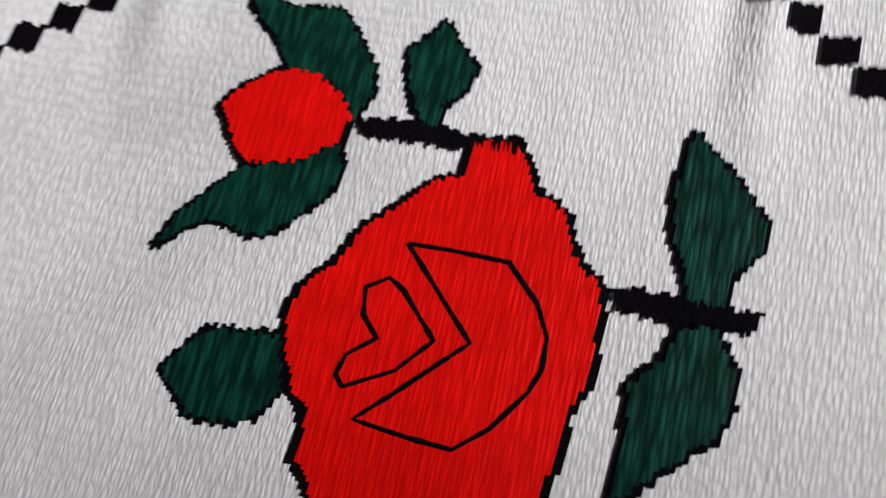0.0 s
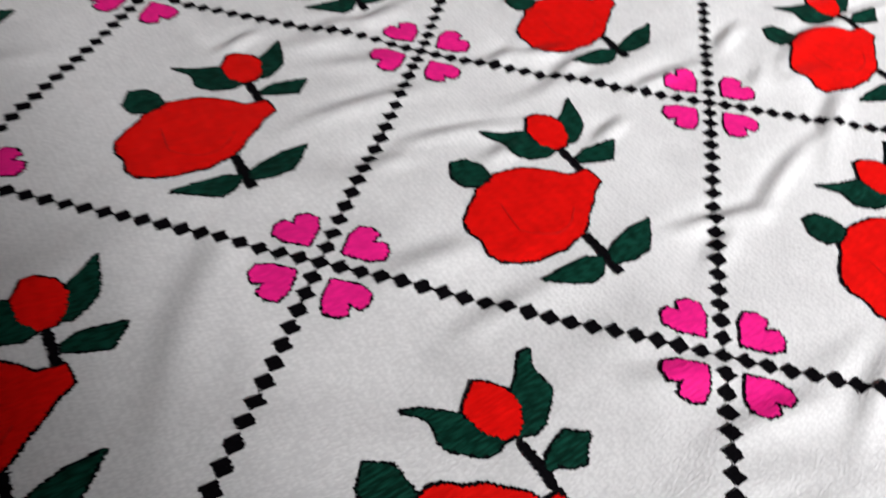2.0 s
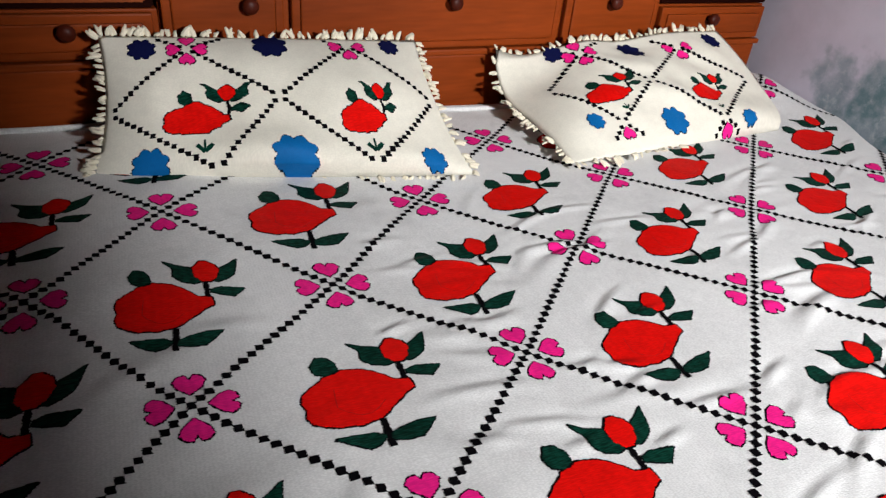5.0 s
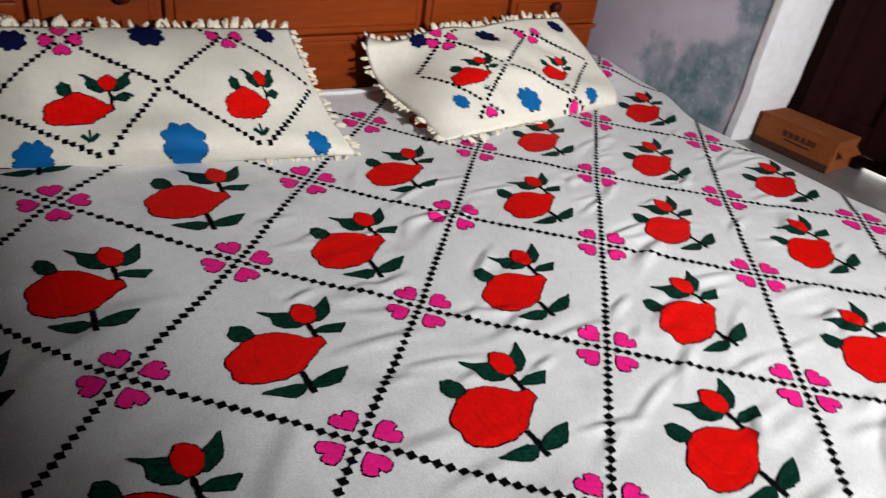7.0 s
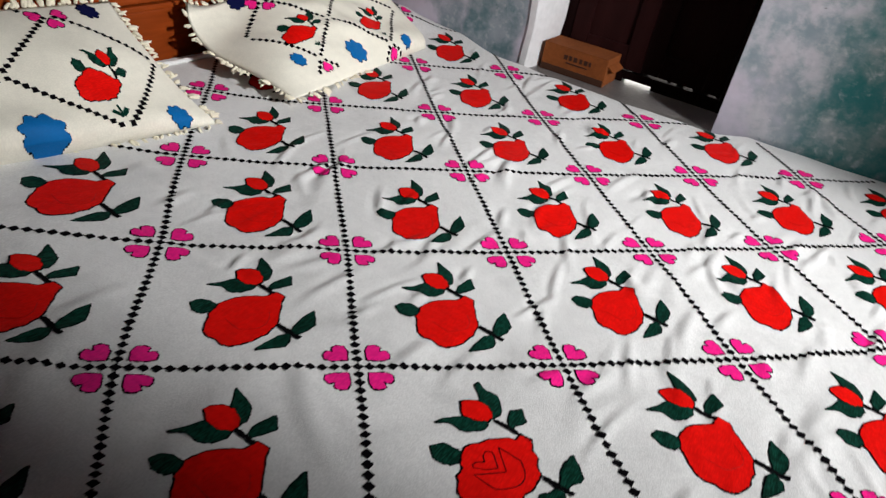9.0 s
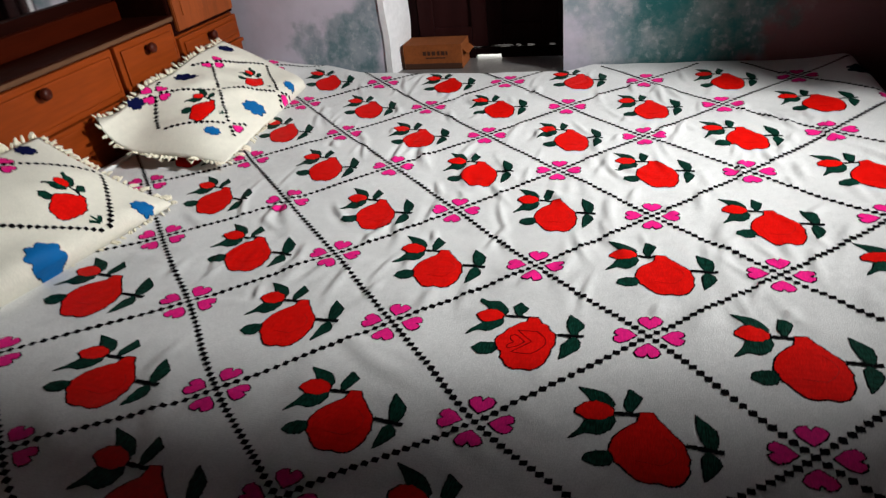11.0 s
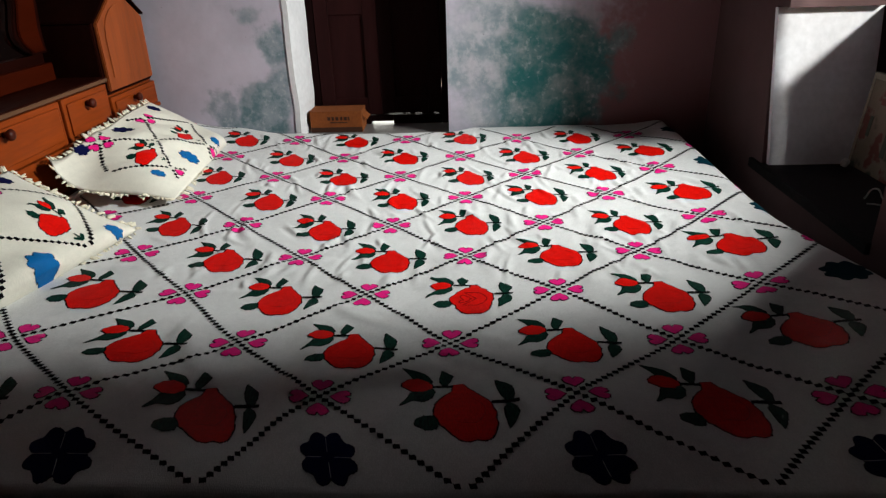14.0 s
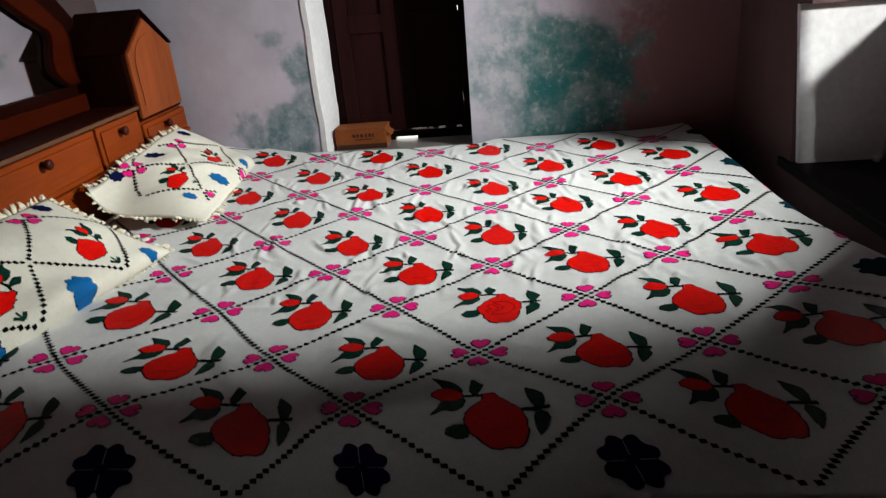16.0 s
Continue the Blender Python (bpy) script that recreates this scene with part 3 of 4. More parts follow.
def eased(points, steps=4):
    """The same run of points with rounded turns."""
    ps = [Vector(points[0])] + [Vector(p) for p in points] + [Vector(points[-1])]
    out = []
    for k in range(1, len(ps) - 2):
        for j in range(steps):
            u = j / steps
            p0, p1, p2, p3 = ps[k - 1], ps[k], ps[k + 1], ps[k + 2]
            p = 0.5 * (2 * p1 + (p2 - p0) * u + (2 * p0 - 5 * p1 + 4 * p2 - p3) * u * u + (3 * p1 - p0 - 3 * p2 + p3) * u ** 3)
            out.append((p.x, p.y))
    return out + [tuple(points[-1])]


scroll_in = eased([(0.90, 0.885), (0.845, 0.925), (0.832, 0.96), (0.846, 1.0), (0.862, 1.04), (0.852, 1.066), (0.812, 1.086), (0.75, 1.125), (0.692, 1.16), (0.60, 1.212), (0.50, 1.248), (MIRROR_MID, 1.262)])
scroll_out = eased([(0.978, 0.885), (0.974, 0.94), (0.98, 0.99), (0.987, 1.04), (0.975, 1.075), (0.95, 1.102), (0.888, 1.156), (0.78, 1.245), (0.62, 1.32), (MIRROR_MID, 1.35)])
scroll_pairs = [(scroll_in[round(k * (len(scroll_in) - 1) / 30)], scroll_out[round(k * (len(scroll_out) - 1) / 30)]) for k in range(31)]
glass = eased([(0.94, 0.872), (0.93, 1.06), (0.85, 1.13), (0.74, 1.22), (0.60, 1.285), (MIRROR_MID, 1.31)])
board = [(0.988, 0.801), (0.988, 0.992)] + eased([(1.02, 1.045), (1.075, 1.078), (1.045, 1.114), (1.009, 1.151), (0.90, 1.25), (0.70, 1.36), (MIRROR_MID, 1.41)])
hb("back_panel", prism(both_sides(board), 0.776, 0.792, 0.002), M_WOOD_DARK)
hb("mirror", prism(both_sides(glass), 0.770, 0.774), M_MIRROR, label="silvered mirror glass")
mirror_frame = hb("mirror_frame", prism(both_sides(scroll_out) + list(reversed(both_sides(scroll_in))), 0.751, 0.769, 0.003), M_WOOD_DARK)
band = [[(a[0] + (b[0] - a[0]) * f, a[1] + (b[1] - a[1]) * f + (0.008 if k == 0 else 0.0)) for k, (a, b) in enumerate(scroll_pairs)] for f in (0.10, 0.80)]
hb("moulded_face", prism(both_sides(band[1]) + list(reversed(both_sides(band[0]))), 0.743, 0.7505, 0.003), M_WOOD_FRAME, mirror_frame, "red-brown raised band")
# dark strip standing in for the shadowed gap between rail and glass
hb("mirror_shade_strip", box(-0.120, 0.950, 0.755, 0.769, 0.801, 0.884, 0.002), M_WOOD_DARK)
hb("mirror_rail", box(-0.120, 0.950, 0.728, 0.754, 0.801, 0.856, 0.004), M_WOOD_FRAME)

# ---- the bedspread ----
H = 0.2                                   # half a diamond's diagonal
RIDGES = []
rng = random.Random(11)
for k in range(210):
    cx, cy = rng.uniform(0.05, 1.24), rng.uniform(-1.28, 0.14)
    a = math.radians(rng.gauss(3, 17))
    ln = rng.uniform(0.018, 0.06)
    RIDGES.append((cx, cy, math.cos(a), math.sin(a), ln, rng.uniform(0.007, 0.011), rng.uniform(0.002, 0.0060)))
for k in range(22):
    cx, cy = rng.uniform(0.1, 1.15), rng.uniform(-1.15, 0.1)
    a = math.radians(rng.gauss(-2, 12))
    RIDGES.append((cx, cy, math.cos(a), math.sin(a), rng.uniform(0.06, 0.11), rng.uniform(0.010, 0.016), rng.uniform(0.0010, 0.0022)))
for k in range(48):
    cx, cy = rng.uniform(-0.55, 0.35), rng.uniform(-1.2, 0.2)
    a = math.radians(rng.gauss(-10, 45))
    RIDGES.append((cx, cy, math.cos(a), math.sin(a), rng.uniform(0.03, 0.12), rng.uniform(0.011, 0.022), rng.uniform(0.0014, 0.0042)))
RX, RY, RSTEP = -0.7, -1.7, 0.003
CREASES = np.zeros((820, 720))
for cx, cy, c, s, ln, wd, ht in RIDGES:
    reach = 2.4 * ln + 0.04
    j0, i0 = max(0, int((cy - reach - RY) / RSTEP)), max(0, int((cx - reach - RX) / RSTEP))
    j1, i1 = min(820, int((cy + reach - RY) / RSTEP)), min(720, int((cx + reach - RX) / RSTEP))
    dx, dy = np.meshgrid(RX + RSTEP * np.arange(i0, i1) - cx, RY + RSTEP * np.arange(j0, j1) - cy)
    along = dx * c + dy * s
    off = dy * c - dx * s + 1.2 * along**2
    CREASES[j0:j1, i0:i1] += ht * np.exp(-(along / ln) ** 2) * (np.exp(-(off / wd) ** 2) - 0.45 * np.exp(-((off - 1.7 * wd) / wd) ** 2))
CREASES = 0.0060 * np.tanh(0.90 * CREASES / 0.0060)
# the close-woven roses stay stiff and flat
gx, gy = np.meshgrid(RX + RSTEP * np.arange(720), RY + RSTEP * np.arange(820))
ga, gb = np.round(gx / H), np.round(gy / H)
for da, db in ((0, 0), (0, 1), (1, 0)):
    ia, ib = ga + da, gb + db
    near = np.exp(-(((gx - ia * H + 0.028) / 0.062) ** 2 + ((gy - ib * H + 0.030) / 0.055) ** 2) ** 2) * ((ia + ib) % 2)
    CREASES *= 1 - 0.8 * near
CREASES = CREASES.tolist()


def crease(x, y):
    u, v = min(max((x - RX) / RSTEP, 0), 718), min(max((y - RY) / RSTEP, 0), 818)
    i, j = int(u), int(v)
    u, v, lo, hi = u - i, v - j, CREASES[j], CREASES[j + 1]
    return (lo[i] * (1 - u) + lo[i + 1] * u) * (1 - v) + (hi[i] * (1 - u) + hi[i + 1] * u) * v


# how the cloth is pulled out of its true pattern: polynomials in the distance from the bed's middle, in mm
PULL_X = (-8.7, -6.1, 7.2, 29.3, 20.8, 21.5, -6.2, -22.7, 24.6, 30.3, -4.5, -20.2, -17.6, 11.1, 15.6)
PULL_Y = (-13.2, -0.3, -10.8, 108.3, 1.0, 3.6, 7.6, 21.9, -1.3, 24.4, -112.8, 44.3, 24.9, -25.2, -10.3)
PULL_Z = (-9.2, 0.6, -4.0, 30.6, -8.2, 26.0, -1.0, 28.4, -14.8, 15.0)
POWERS = [(n - k, k) for n in range(5) for k in range(n + 1)]


# local tugs: a crossing of the lattice, and the millimetres by which the cloth round it has been dragged
TUGS = [(-3, -3, -10, 5), (-3, -1, -5, -29), (-2, -4, 21, 0), (-2, -2, 15, 17), (-2, 0, 17, 23), (-1, -5, -11, 2), (-1, -3, -13, 6), (-1, -1, -10, -4),
        (-1, 1, -13, 6), (0, -4, 9, -6), (0, -2, -4, -1), (0, 0, -2, -17), (1, -1, 1, -5), (1, 1, -3, -9), (2, -4, -8, 1), (2, 0, 5, 4),
        (2, 2, 8, -5), (3, -1, 3, 5), (3, 1, 1, 6), (4, -4, -5, 4), (4, -2, 5, -1), (4, 0, -7, 0)]


def tugged(x, y):
    dx = dy = 0.0
    for a, b, tx, ty in TUGS:
        d2 = ((x - a * H) ** 2 + (y - b * H) ** 2) / 0.0225
        if d2 < 7:
            k = 0.001 * math.exp(-d2)
            dx, dy = dx + tx * k, dy + ty * k
    return dx, dy


def pulled(c, x, y):
    return 0.001 * sum(f * x**p * y**q for f, (p, q) in zip(c, POWERS))


def cloth_height(x, y):
    """Height of the bedspread over the pattern's place: hollows, creases and the falling edges."""
    u, v = min(max(x, -0.55), 1.25) - 0.4, min(max(y, -1.25), 0.5) + 0.4
    z = BED_Z + 0.85 * min(max(pulled(PULL_Z, u, v), -0.02), 0.03)
    z += 0.006 * noise.noise(Vector((x * 2.2, y * 2.2, 4.0))) + 0.0022 * noise.noise(Vector((x * 9, y * 11, 1.0)))
    z -= 0.006 * math.exp(-((x - 1.30) / 0.16) ** 2 - ((y + 1.26) / 0.14) ** 2)
    # bunched up beside the pillow by the wall
    z += 0.048 * math.exp(-((x - 1.24) / 0.09) ** 2 - ((y - 0.44) / 0.13) ** 2)
    rise = min(max((-1.10 - y) / 0.28, 0.0), 1.0)
    z += 0.022 * rise * rise * (3 - 2 * rise) + crease(x, y)
    return z


def over_edge(d, r):
    """A cloth running d past the start of a rounded edge of radius r: how far it goes on, and how far it drops."""
    if d <= 0:
        return d, 0.0
    a = min(d / r, math.pi * 0.46)
    rest = max(0.0, d - a * r)
    return r * math.sin(a) + rest * math.cos(a), r * (1 - math.cos(a)) + rest * math.sin(a)


def drape(x, y, lift=0.0):
    """Pattern place to world place on the bed."""
    u, v = min(max(x, -0.6), 1.3) - 0.4, min(max(y, -1.35), 0.55) + 0.4
    tx, ty = tugged(x, y)
    px, py = x + pulled(PULL_X, u, v) + tx, y + pulled(PULL_Y, u, v) + ty
    z = cloth_height(x, y)
    sway = 0.012 * noise.noise(Vector((px * 3.0, 7.0, 0.0)))
    flare = min(max((0.40 - px) / 0.5, 0.0), 1.0)
    brink = -1.345 + sway - 0.085 * flare * flare * (3 - 2 * flare)
    on, drop = over_edge(brink - py, 0.05)
    py = brink - on if on > 0 else py
    z -= drop
    on2, drop2 = over_edge(-0.572 + 0.006 * noise.noise(Vector((0.0, py * 4.0, 2.0))) - px, 0.03)
    if on2 > 0:
        px = -0.572 - on2
    z -= drop2
    # along the niche the cloth turns down short of the wall
    slack = min(max((0.37 - py) / 0.28, 0.0), 1.0) * min(max((py + 0.68) / 0.14, 0.0), 1.0)
    lip = 1.385 - 0.092 * slack * slack * (3 - 2 * slack) + 0.010 * noise.noise(Vector((5.0, py * 5.0, 3.0))) * slack
    on3, drop3 = over_edge(px - lip, 0.022)
    if on3 > 0:
        px = lip + on3
    z -= drop3
    return Vector((min(px, 1.372), min(py, 0.575), z + lift))


CX0, CX1, CY0, CY1 = -0.632, 1.36, -1.545, 0.585
NX, NY = 600, 650
verts = []
for j in range(NY + 1):
    for i in range(NX + 1):
        p = drape(CX0 + (CX1 - CX0) * i / NX, CY0 + (CY1 - CY0) * j / NY)
        verts.append(p)
faces = [(j * (NX + 1) + i, j * (NX + 1) + i + 1, (j + 1) * (NX + 1) + i + 1, (j + 1) * (NX + 1) + i) for j in range(NY) for i in range(NX)]
spread = tagged(mesh_part("bedspread", verts, faces, M_CLOTH, smooth=True), "cream hand-woven cotton bedspread with red roses in a black lattice", "bedspread")

# rolled hem along the headboard
hem = []
for k in range(161):
    c = drape(CX0 + 0.02 + (CX1 - CX0 - 0.03) * k / 160, 0.553)
    roll = 0.0055 + 0.0012 * noise.noise(Vector((k * 0.21, 0.0, 8.0)))
    hem += [(c.x, c.y + roll * math.cos(math.tau * q / 8), c.z + 0.004 + roll * math.sin(math.tau * q / 8)) for q in range(8)]
mesh_part("hem", hem, [(8 * k + q, 8 * k + (q + 1) % 8, 8 * k + 8 + (q + 1) % 8, 8 * k + 8 + q) for k in range(160) for q in range(8)], M_CLOTH, parent=spread, label="rolled cream hem", smooth=True)

# ---- woven motifs, in millimetres from the middle of their cell ----
ROSE_LINE_A = [(0, -14), (0, -27), (-1, -44), (-12, -55), (-21, -60), (-30, -61), (-37, -59), (-48, -52), (-55, -44), (-54, -31), (-52, -15), (-43, -24), (-26, -40), (0, -14)]
ROSE_LINE_B = [(-44, -9), (-41, -6), (-35, -7), (-29, -14), (-23, -8), (-15, -6), (-11, -12), (-14, -17), (-27, -30), (-37, -22), (-44, -9)]
# the rose that the loom repeats
PLAIN = dict(
    rose=[(37, -15), (38, -31), (25, -38), (17, -46), (6, -54), (-3, -63), (-13, -70), (-28, -73), (-36, -76), (-46, -74), (-60, -75), (-74, -70), (-86, -63), (-90, -52),
          (-87, -42), (-90, -28), (-87, -17), (-76, -6), (-64, 2), (-58, 9), (-45, 12), (-37, 17), (-26, 16), (-12, 13), (-2, 7), (10, -3), (19, -13), (26, -14)],
    bud=[(32, 64), (40, 64), (51, 55), (55, 42), (49, 26), (40, 18), (29, 18), (20, 30), (20, 48)],
    leaves=[[(56, 48), (68, 56), (82, 67), (77, 48), (73, 34), (62, 24), (50, 18), (44, 20), (52, 32)],
            [(-18, 66), (0, 56), (18, 50), (20, 32), (29, 18), (18, 14), (2, 19), (-8, 31), (-6, 48)],
            [(38, 1), (52, 6), (82, 2), (66, -15), (50, -10), (38, -5)],
            [(-60, 46), (-48, 44), (-40, 31), (-40, 18), (-53, 11), (-66, 16), (-69, 30)],
            [(-10, -95), (4, -89), (22, -84), (44, -83), (34, -95), (22, -107), (5, -109), (-13, -105)],
            [(-15, -97), (-28, -90), (-46, -90), (-70, -92), (-54, -103), (-38, -111), (-26, -108)]],
    stems=[[(37, 18), (36, -15), (29, -15), (30, 18)], [(-8, -72), (-10, -115), (-18, -115), (-16, -72)]])
# one rose with a larger, lower bloom, drawn in with black yarn
BOLD = dict(
    rose=[(38, -36), (30, -41), (22, -45), (16, -56), (7, -59), (0, -64), (-4, -70), (-14, -72), (-25, -73), (-33, -73), (-41, -70), (-51, -71), (-63, -69), (-76, -67), (-86, -61), (-90, -52),
          (-87, -40), (-88, -28), (-82, -16), (-71, -9), (-65, -3), (-60, -3), (-52, -1), (-47, 5), (-40, 9), (-32, 13), (-24, 14), (-17, 12), (-9, 5), (2, 1), (13, -9), (21, -16), (23, -24), (35, -23)],
    bud=[(37, 61), (43, 57), (52, 45), (52, 33), (45, 22), (39, 17), (29, 18), (21, 29), (18, 45), (24, 52)],
    leaves=[[(76, 65), (84, 65), (76, 52), (77, 32), (58, 16), (48, 13), (37, 16), (45, 21), (52, 31), (53, 43), (65, 53)],
            [(-14, 65), (-2, 61), (16, 46), (21, 28), (29, 18), (21, 14), (11, 15), (-4, 29), (-5, 36), (-2, 48), (-6, 57)],
            [(39, -6), (50, 1), (65, 6), (70, 2), (78, -3), (70, -9), (62, -17), (52, -15), (46, -10), (40, -11)],
            [(-50, 45), (-46, 43), (-36, 36), (-34, 22), (-34, 14), (-48, 8), (-57, 13), (-60, 22), (-60, 33), (-54, 39)],
            [(48, -86), (34, -99), (21, -109), (12, -109), (3, -103), (-5, -103), (-6, -94), (4, -91), (14, -86), (28, -84)],
            [(-13, -93), (-12, -102), (-23, -109), (-33, -110), (-41, -108), (-50, -98), (-56, -93), (-62, -86), (-42, -86), (-31, -84), (-22, -91)]],
    stems=[[(38, 14), (41, -4), (38, -21), (39, -38), (34, -39), (33, -23), (33, -3), (33, 12)], [(-4, -73), (-3, -80), (-5, -96), (-6, -113), (-12, -112), (-12, -93), (-10, -76)]])
HEART = [(-1, 0), (12, 14), (22, 18), (29, 13), (31, 5), (23, 0), (31, -5), (29, -13), (22, -18), (12, -14)]
PITCH = 0.0013


def spans(poly, y):
    xs = []
    for (x0, y0), (x1, y1) in zip(poly, poly[1:] + poly[:1]):
        if (y0 <= y) != (y1 <= y):
            xs.append(x0 + (x1 - x0) * (y - y0) / (y1 - y0))
    xs.sort()
    return list(zip(xs[::2], xs[1::2]))


def merged(runs):
    out = []
    for a, b in sorted(runs):
        if out and a <= out[-1][1]:
            out[-1][1] = max(out[-1][1], b)
        else:
            out.append([a, b])
    return out


def grown(poly, y, g):
    """The run of a shape and of a rim round it at one row."""
    runs = []
    for dy, k in ((0, 1.0), (g * 0.6, 0.8), (-g * 0.6, 0.8), (g, 0.35), (-g, 0.35)):
        runs += [(a - g * k, b + g * k) for a, b in spans(poly, y + dy)]
    return merged(runs)


class Woven:
    """Rows of yarn laid on a cloth: each row is a low ridge from one end of a run to the other."""

    def __init__(self, surface, pitch=PITCH, step=0.005):
        self.surface, self.pitch, self.step = surface, pitch, step
        self.verts, self.faces, self.index = [], [], []
        self.rng, self.seen = random.Random(5), {}

    def vert(self, key, x, y, lift):
        if key is None or key not in self.seen:
            self.verts.append(self.surface(x, y, lift))
            if key is None:
                return len(self.verts) - 1
            self.seen[key] = len(self.verts) - 1
        return self.seen[key]

    def run(self, x0, x1, row, lift, slot):
        x0 += self.rng.uniform(-1, 1) * 0.0010
        x1 += self.rng.uniform(-1, 1) * 0.0010
        if x1 - x0 < 0.0008:
            return
        p = self.pitch
        first, last = math.floor(x0 / self.step) + 1, math.ceil(x1 / self.step) - 1
        xs = [(None, x0)] + [(k, k * self.step) for k in range(first, last + 1)] + [(None, x1)]
        up = lift + self.rng.uniform(0.00012, 0.0003)
        cols = []
        for k, x in xs:
            crown = lift + (up - lift) * (0.35 if k is None else 1.0)
            cols.append((self.vert(None if k is None else (k, row, slot), x, row * p, lift),
                         self.vert(None, x, (row + 0.5) * p, crown),
                         self.vert(None if k is None else (k, row + 1, slot), x, (row + 1) * p, lift)))
        for q, r in zip(cols, cols[1:]):
            self.faces += [(q[0], r[0], r[1], q[1]), (q[1], r[1], r[2], q[2])]
            self.index += [slot, slot]

    def fill(self, poly, lift=0.0011, slot=0, rim=0.0022, rim_slot=1):
        ys = [p[1] for p in poly]
        lo, hi = min(ys) - rim, max(ys) + rim
        for r in range(math.floor(lo / self.pitch), math.ceil(hi / self.pitch) + 1):
            y = (r + 0.5) * self.pitch
            if rim > 0:
                for a, b in grown(poly, y, rim):
                    self.run(a, b, r, lift - 0.0005, rim_slot)
            for a, b in spans(poly, y):
                self.run(a, b, r, lift, slot)

    def line(self, pts, width, lift, slot):
        """One yarn laid along a bent line."""
        path = []
        for (x0, y0), (x1, y1) in zip(pts, pts[1:]):
            n = max(1, round(math.dist((x0, y0), (x1, y1)) / 0.003))
            path += [(x0 + (x1 - x0) * k / n, y0 + (y1 - y0) * k / n) for k in range(n)]
        path.append(pts[-1])
        rows = []
        for k, (x, y) in enumerate(path):
            a, b = path[max(k - 1, 0)], path[min(k + 1, len(path) - 1)]
            d = Vector((b[0] - a[0], b[1] - a[1]))
            d = d.normalized() if d.length > 1e-9 else Vector((1, 0))
            h = width * 0.5 * self.rng.uniform(0.75, 1.2)
            rows.append([self.vert(None, x - d.y * h * q, y + d.x * h * q, lift + (0.0005 if q == 0 else 0.0)) for q in (-1, 0, 1)])
        for p, q in zip(rows, rows[1:]):
            self.faces += [(p[0], p[1], q[1], q[0]), (p[1], p[2], q[2], q[1])]
            self.index += [slot, slot]

    def done(self, name, mats, parent, label=""):
        if not self.faces:
            return None
        return mesh_part(name, self.verts, self.faces, mats, self.index, parent, label, smooth=True)


def placed(poly, cx, cy, s=0.001, sy=None):
    return [(cx + (x + 2) * s, cy + (y + 5) * (sy or s)) for x, y in poly]


def rose_motif(surface, parent, cx, cy, s=0.001, sy=None, low=True, pitch=PITCH, bold=False):
    """A rose with its bud, leaves and stems, woven into the cloth."""
    drawn = BOLD if bold or not low else PLAIN

    def loom():
        return Woven(surface, pitch)
    w = loom()
    w.fill(placed(drawn["rose"], cx, cy, s, sy))
    if bold:
        w.line(placed(ROSE_LINE_A, cx, cy, s, sy), 0.0015, 0.0013, 1)
        w.line(placed(ROSE_LINE_B, cx, cy, s, sy), 0.0015, 0.0013, 1)
    elif low:
        w.line(placed(ROSE_LINE_A[2:11], cx, cy, s, sy), 0.0014, 0.0013, 2)
    rose = w.done("rose", (M_RED, M_BLACK, M_RED_DEEP), parent, "glossy red woven rose outlined in black")
    w = loom()
    w.fill(placed(drawn["bud"], cx, cy, s, sy), lift=0.0014)
    w.done("bud", (M_RED, M_BLACK), rose)
    for k, leaf in enumerate(drawn["leaves"]):
        if k >= 4 and not low:
            continue
        w = loom()
        w.fill(placed(leaf, cx, cy, s, sy), rim=0.0016)
        w.done("leaf", (M_GREEN, M_BLACK), rose, "bottle-green woven leaf")
    for k, stem in enumerate(drawn["stems"]):
        if k == 1 and not low:
            continue
        w = loom()
        w.fill(placed(stem, cx, cy, s, sy), rim=0)
        w.done("stem", (M_BLACK,), rose, "black woven stem")
    return rose


def heart_motif(surface, parent, cx, cy, angle, s=0.001, gap=0.019, pitch=PITCH):
    c, sn = math.cos(angle), math.sin(angle)
    poly = [(cx + (gap + x * s) * c - y * s * sn, cy + (gap + x * s) * sn + y * s * c) for x, y in HEART]
    w = Woven(surface, pitch)
    w.fill(poly, rim=0.0018)
    return w.done("heart", (M_PINK, M_BLACK), parent, "magenta woven heart")


def flower_motif(surface, parent, cx, cy, r, mat, pitch=PITCH, label="blue woven flower", tall=1.0):
    poly = []
    for k in range(96):
        a = math.tau * k / 96
        rr = r * (0.92 + 0.08 * math.cos(8 * a + math.pi) - 0.09 * abs(math.cos(2 * a)) ** 40)
        poly.append((cx + tall * rr * math.cos(a), cy + rr * math.sin(a)))
    w = Woven(surface, pitch)
    w.fill(poly, rim=0.0012)
    if mat is M_NAVY and r > 0.04:
        for q in range(4):
            c, sn = math.cos(q * math.pi / 2), math.sin(q * math.pi / 2)
            w.line([(cx + r * 0.22 * c, cy + r * 0.22 * sn), (cx + r * 0.9 * c, cy + r * 0.8 * sn)], 0.0008, 0.0016, 2)
    return w.done("flower", (mat, M_BLACK, M_CLOTH), parent, label)


def chain(surface, parent, a, b, count, size, skip=0, pitch=PITCH):
    """A line of black diamonds that touch at their tips, from crossing to crossing."""
    w = Woven(surface, pitch)
    for k in range(skip, count + 1 - skip):
        x, y = a[0] + (b[0] - a[0]) * (k + 1) / (count + 2), a[1] + (b[1] - a[1]) * (k + 1) / (count + 2)
        w.fill([(x + size, y + size), (x - size, y + size), (x - size, y - size), (x + size, y - size)], lift=0.0009, slot=0, rim=0)
    return w.done("diamond_chain", (M_BLACK,), parent, "line of black woven diamonds")


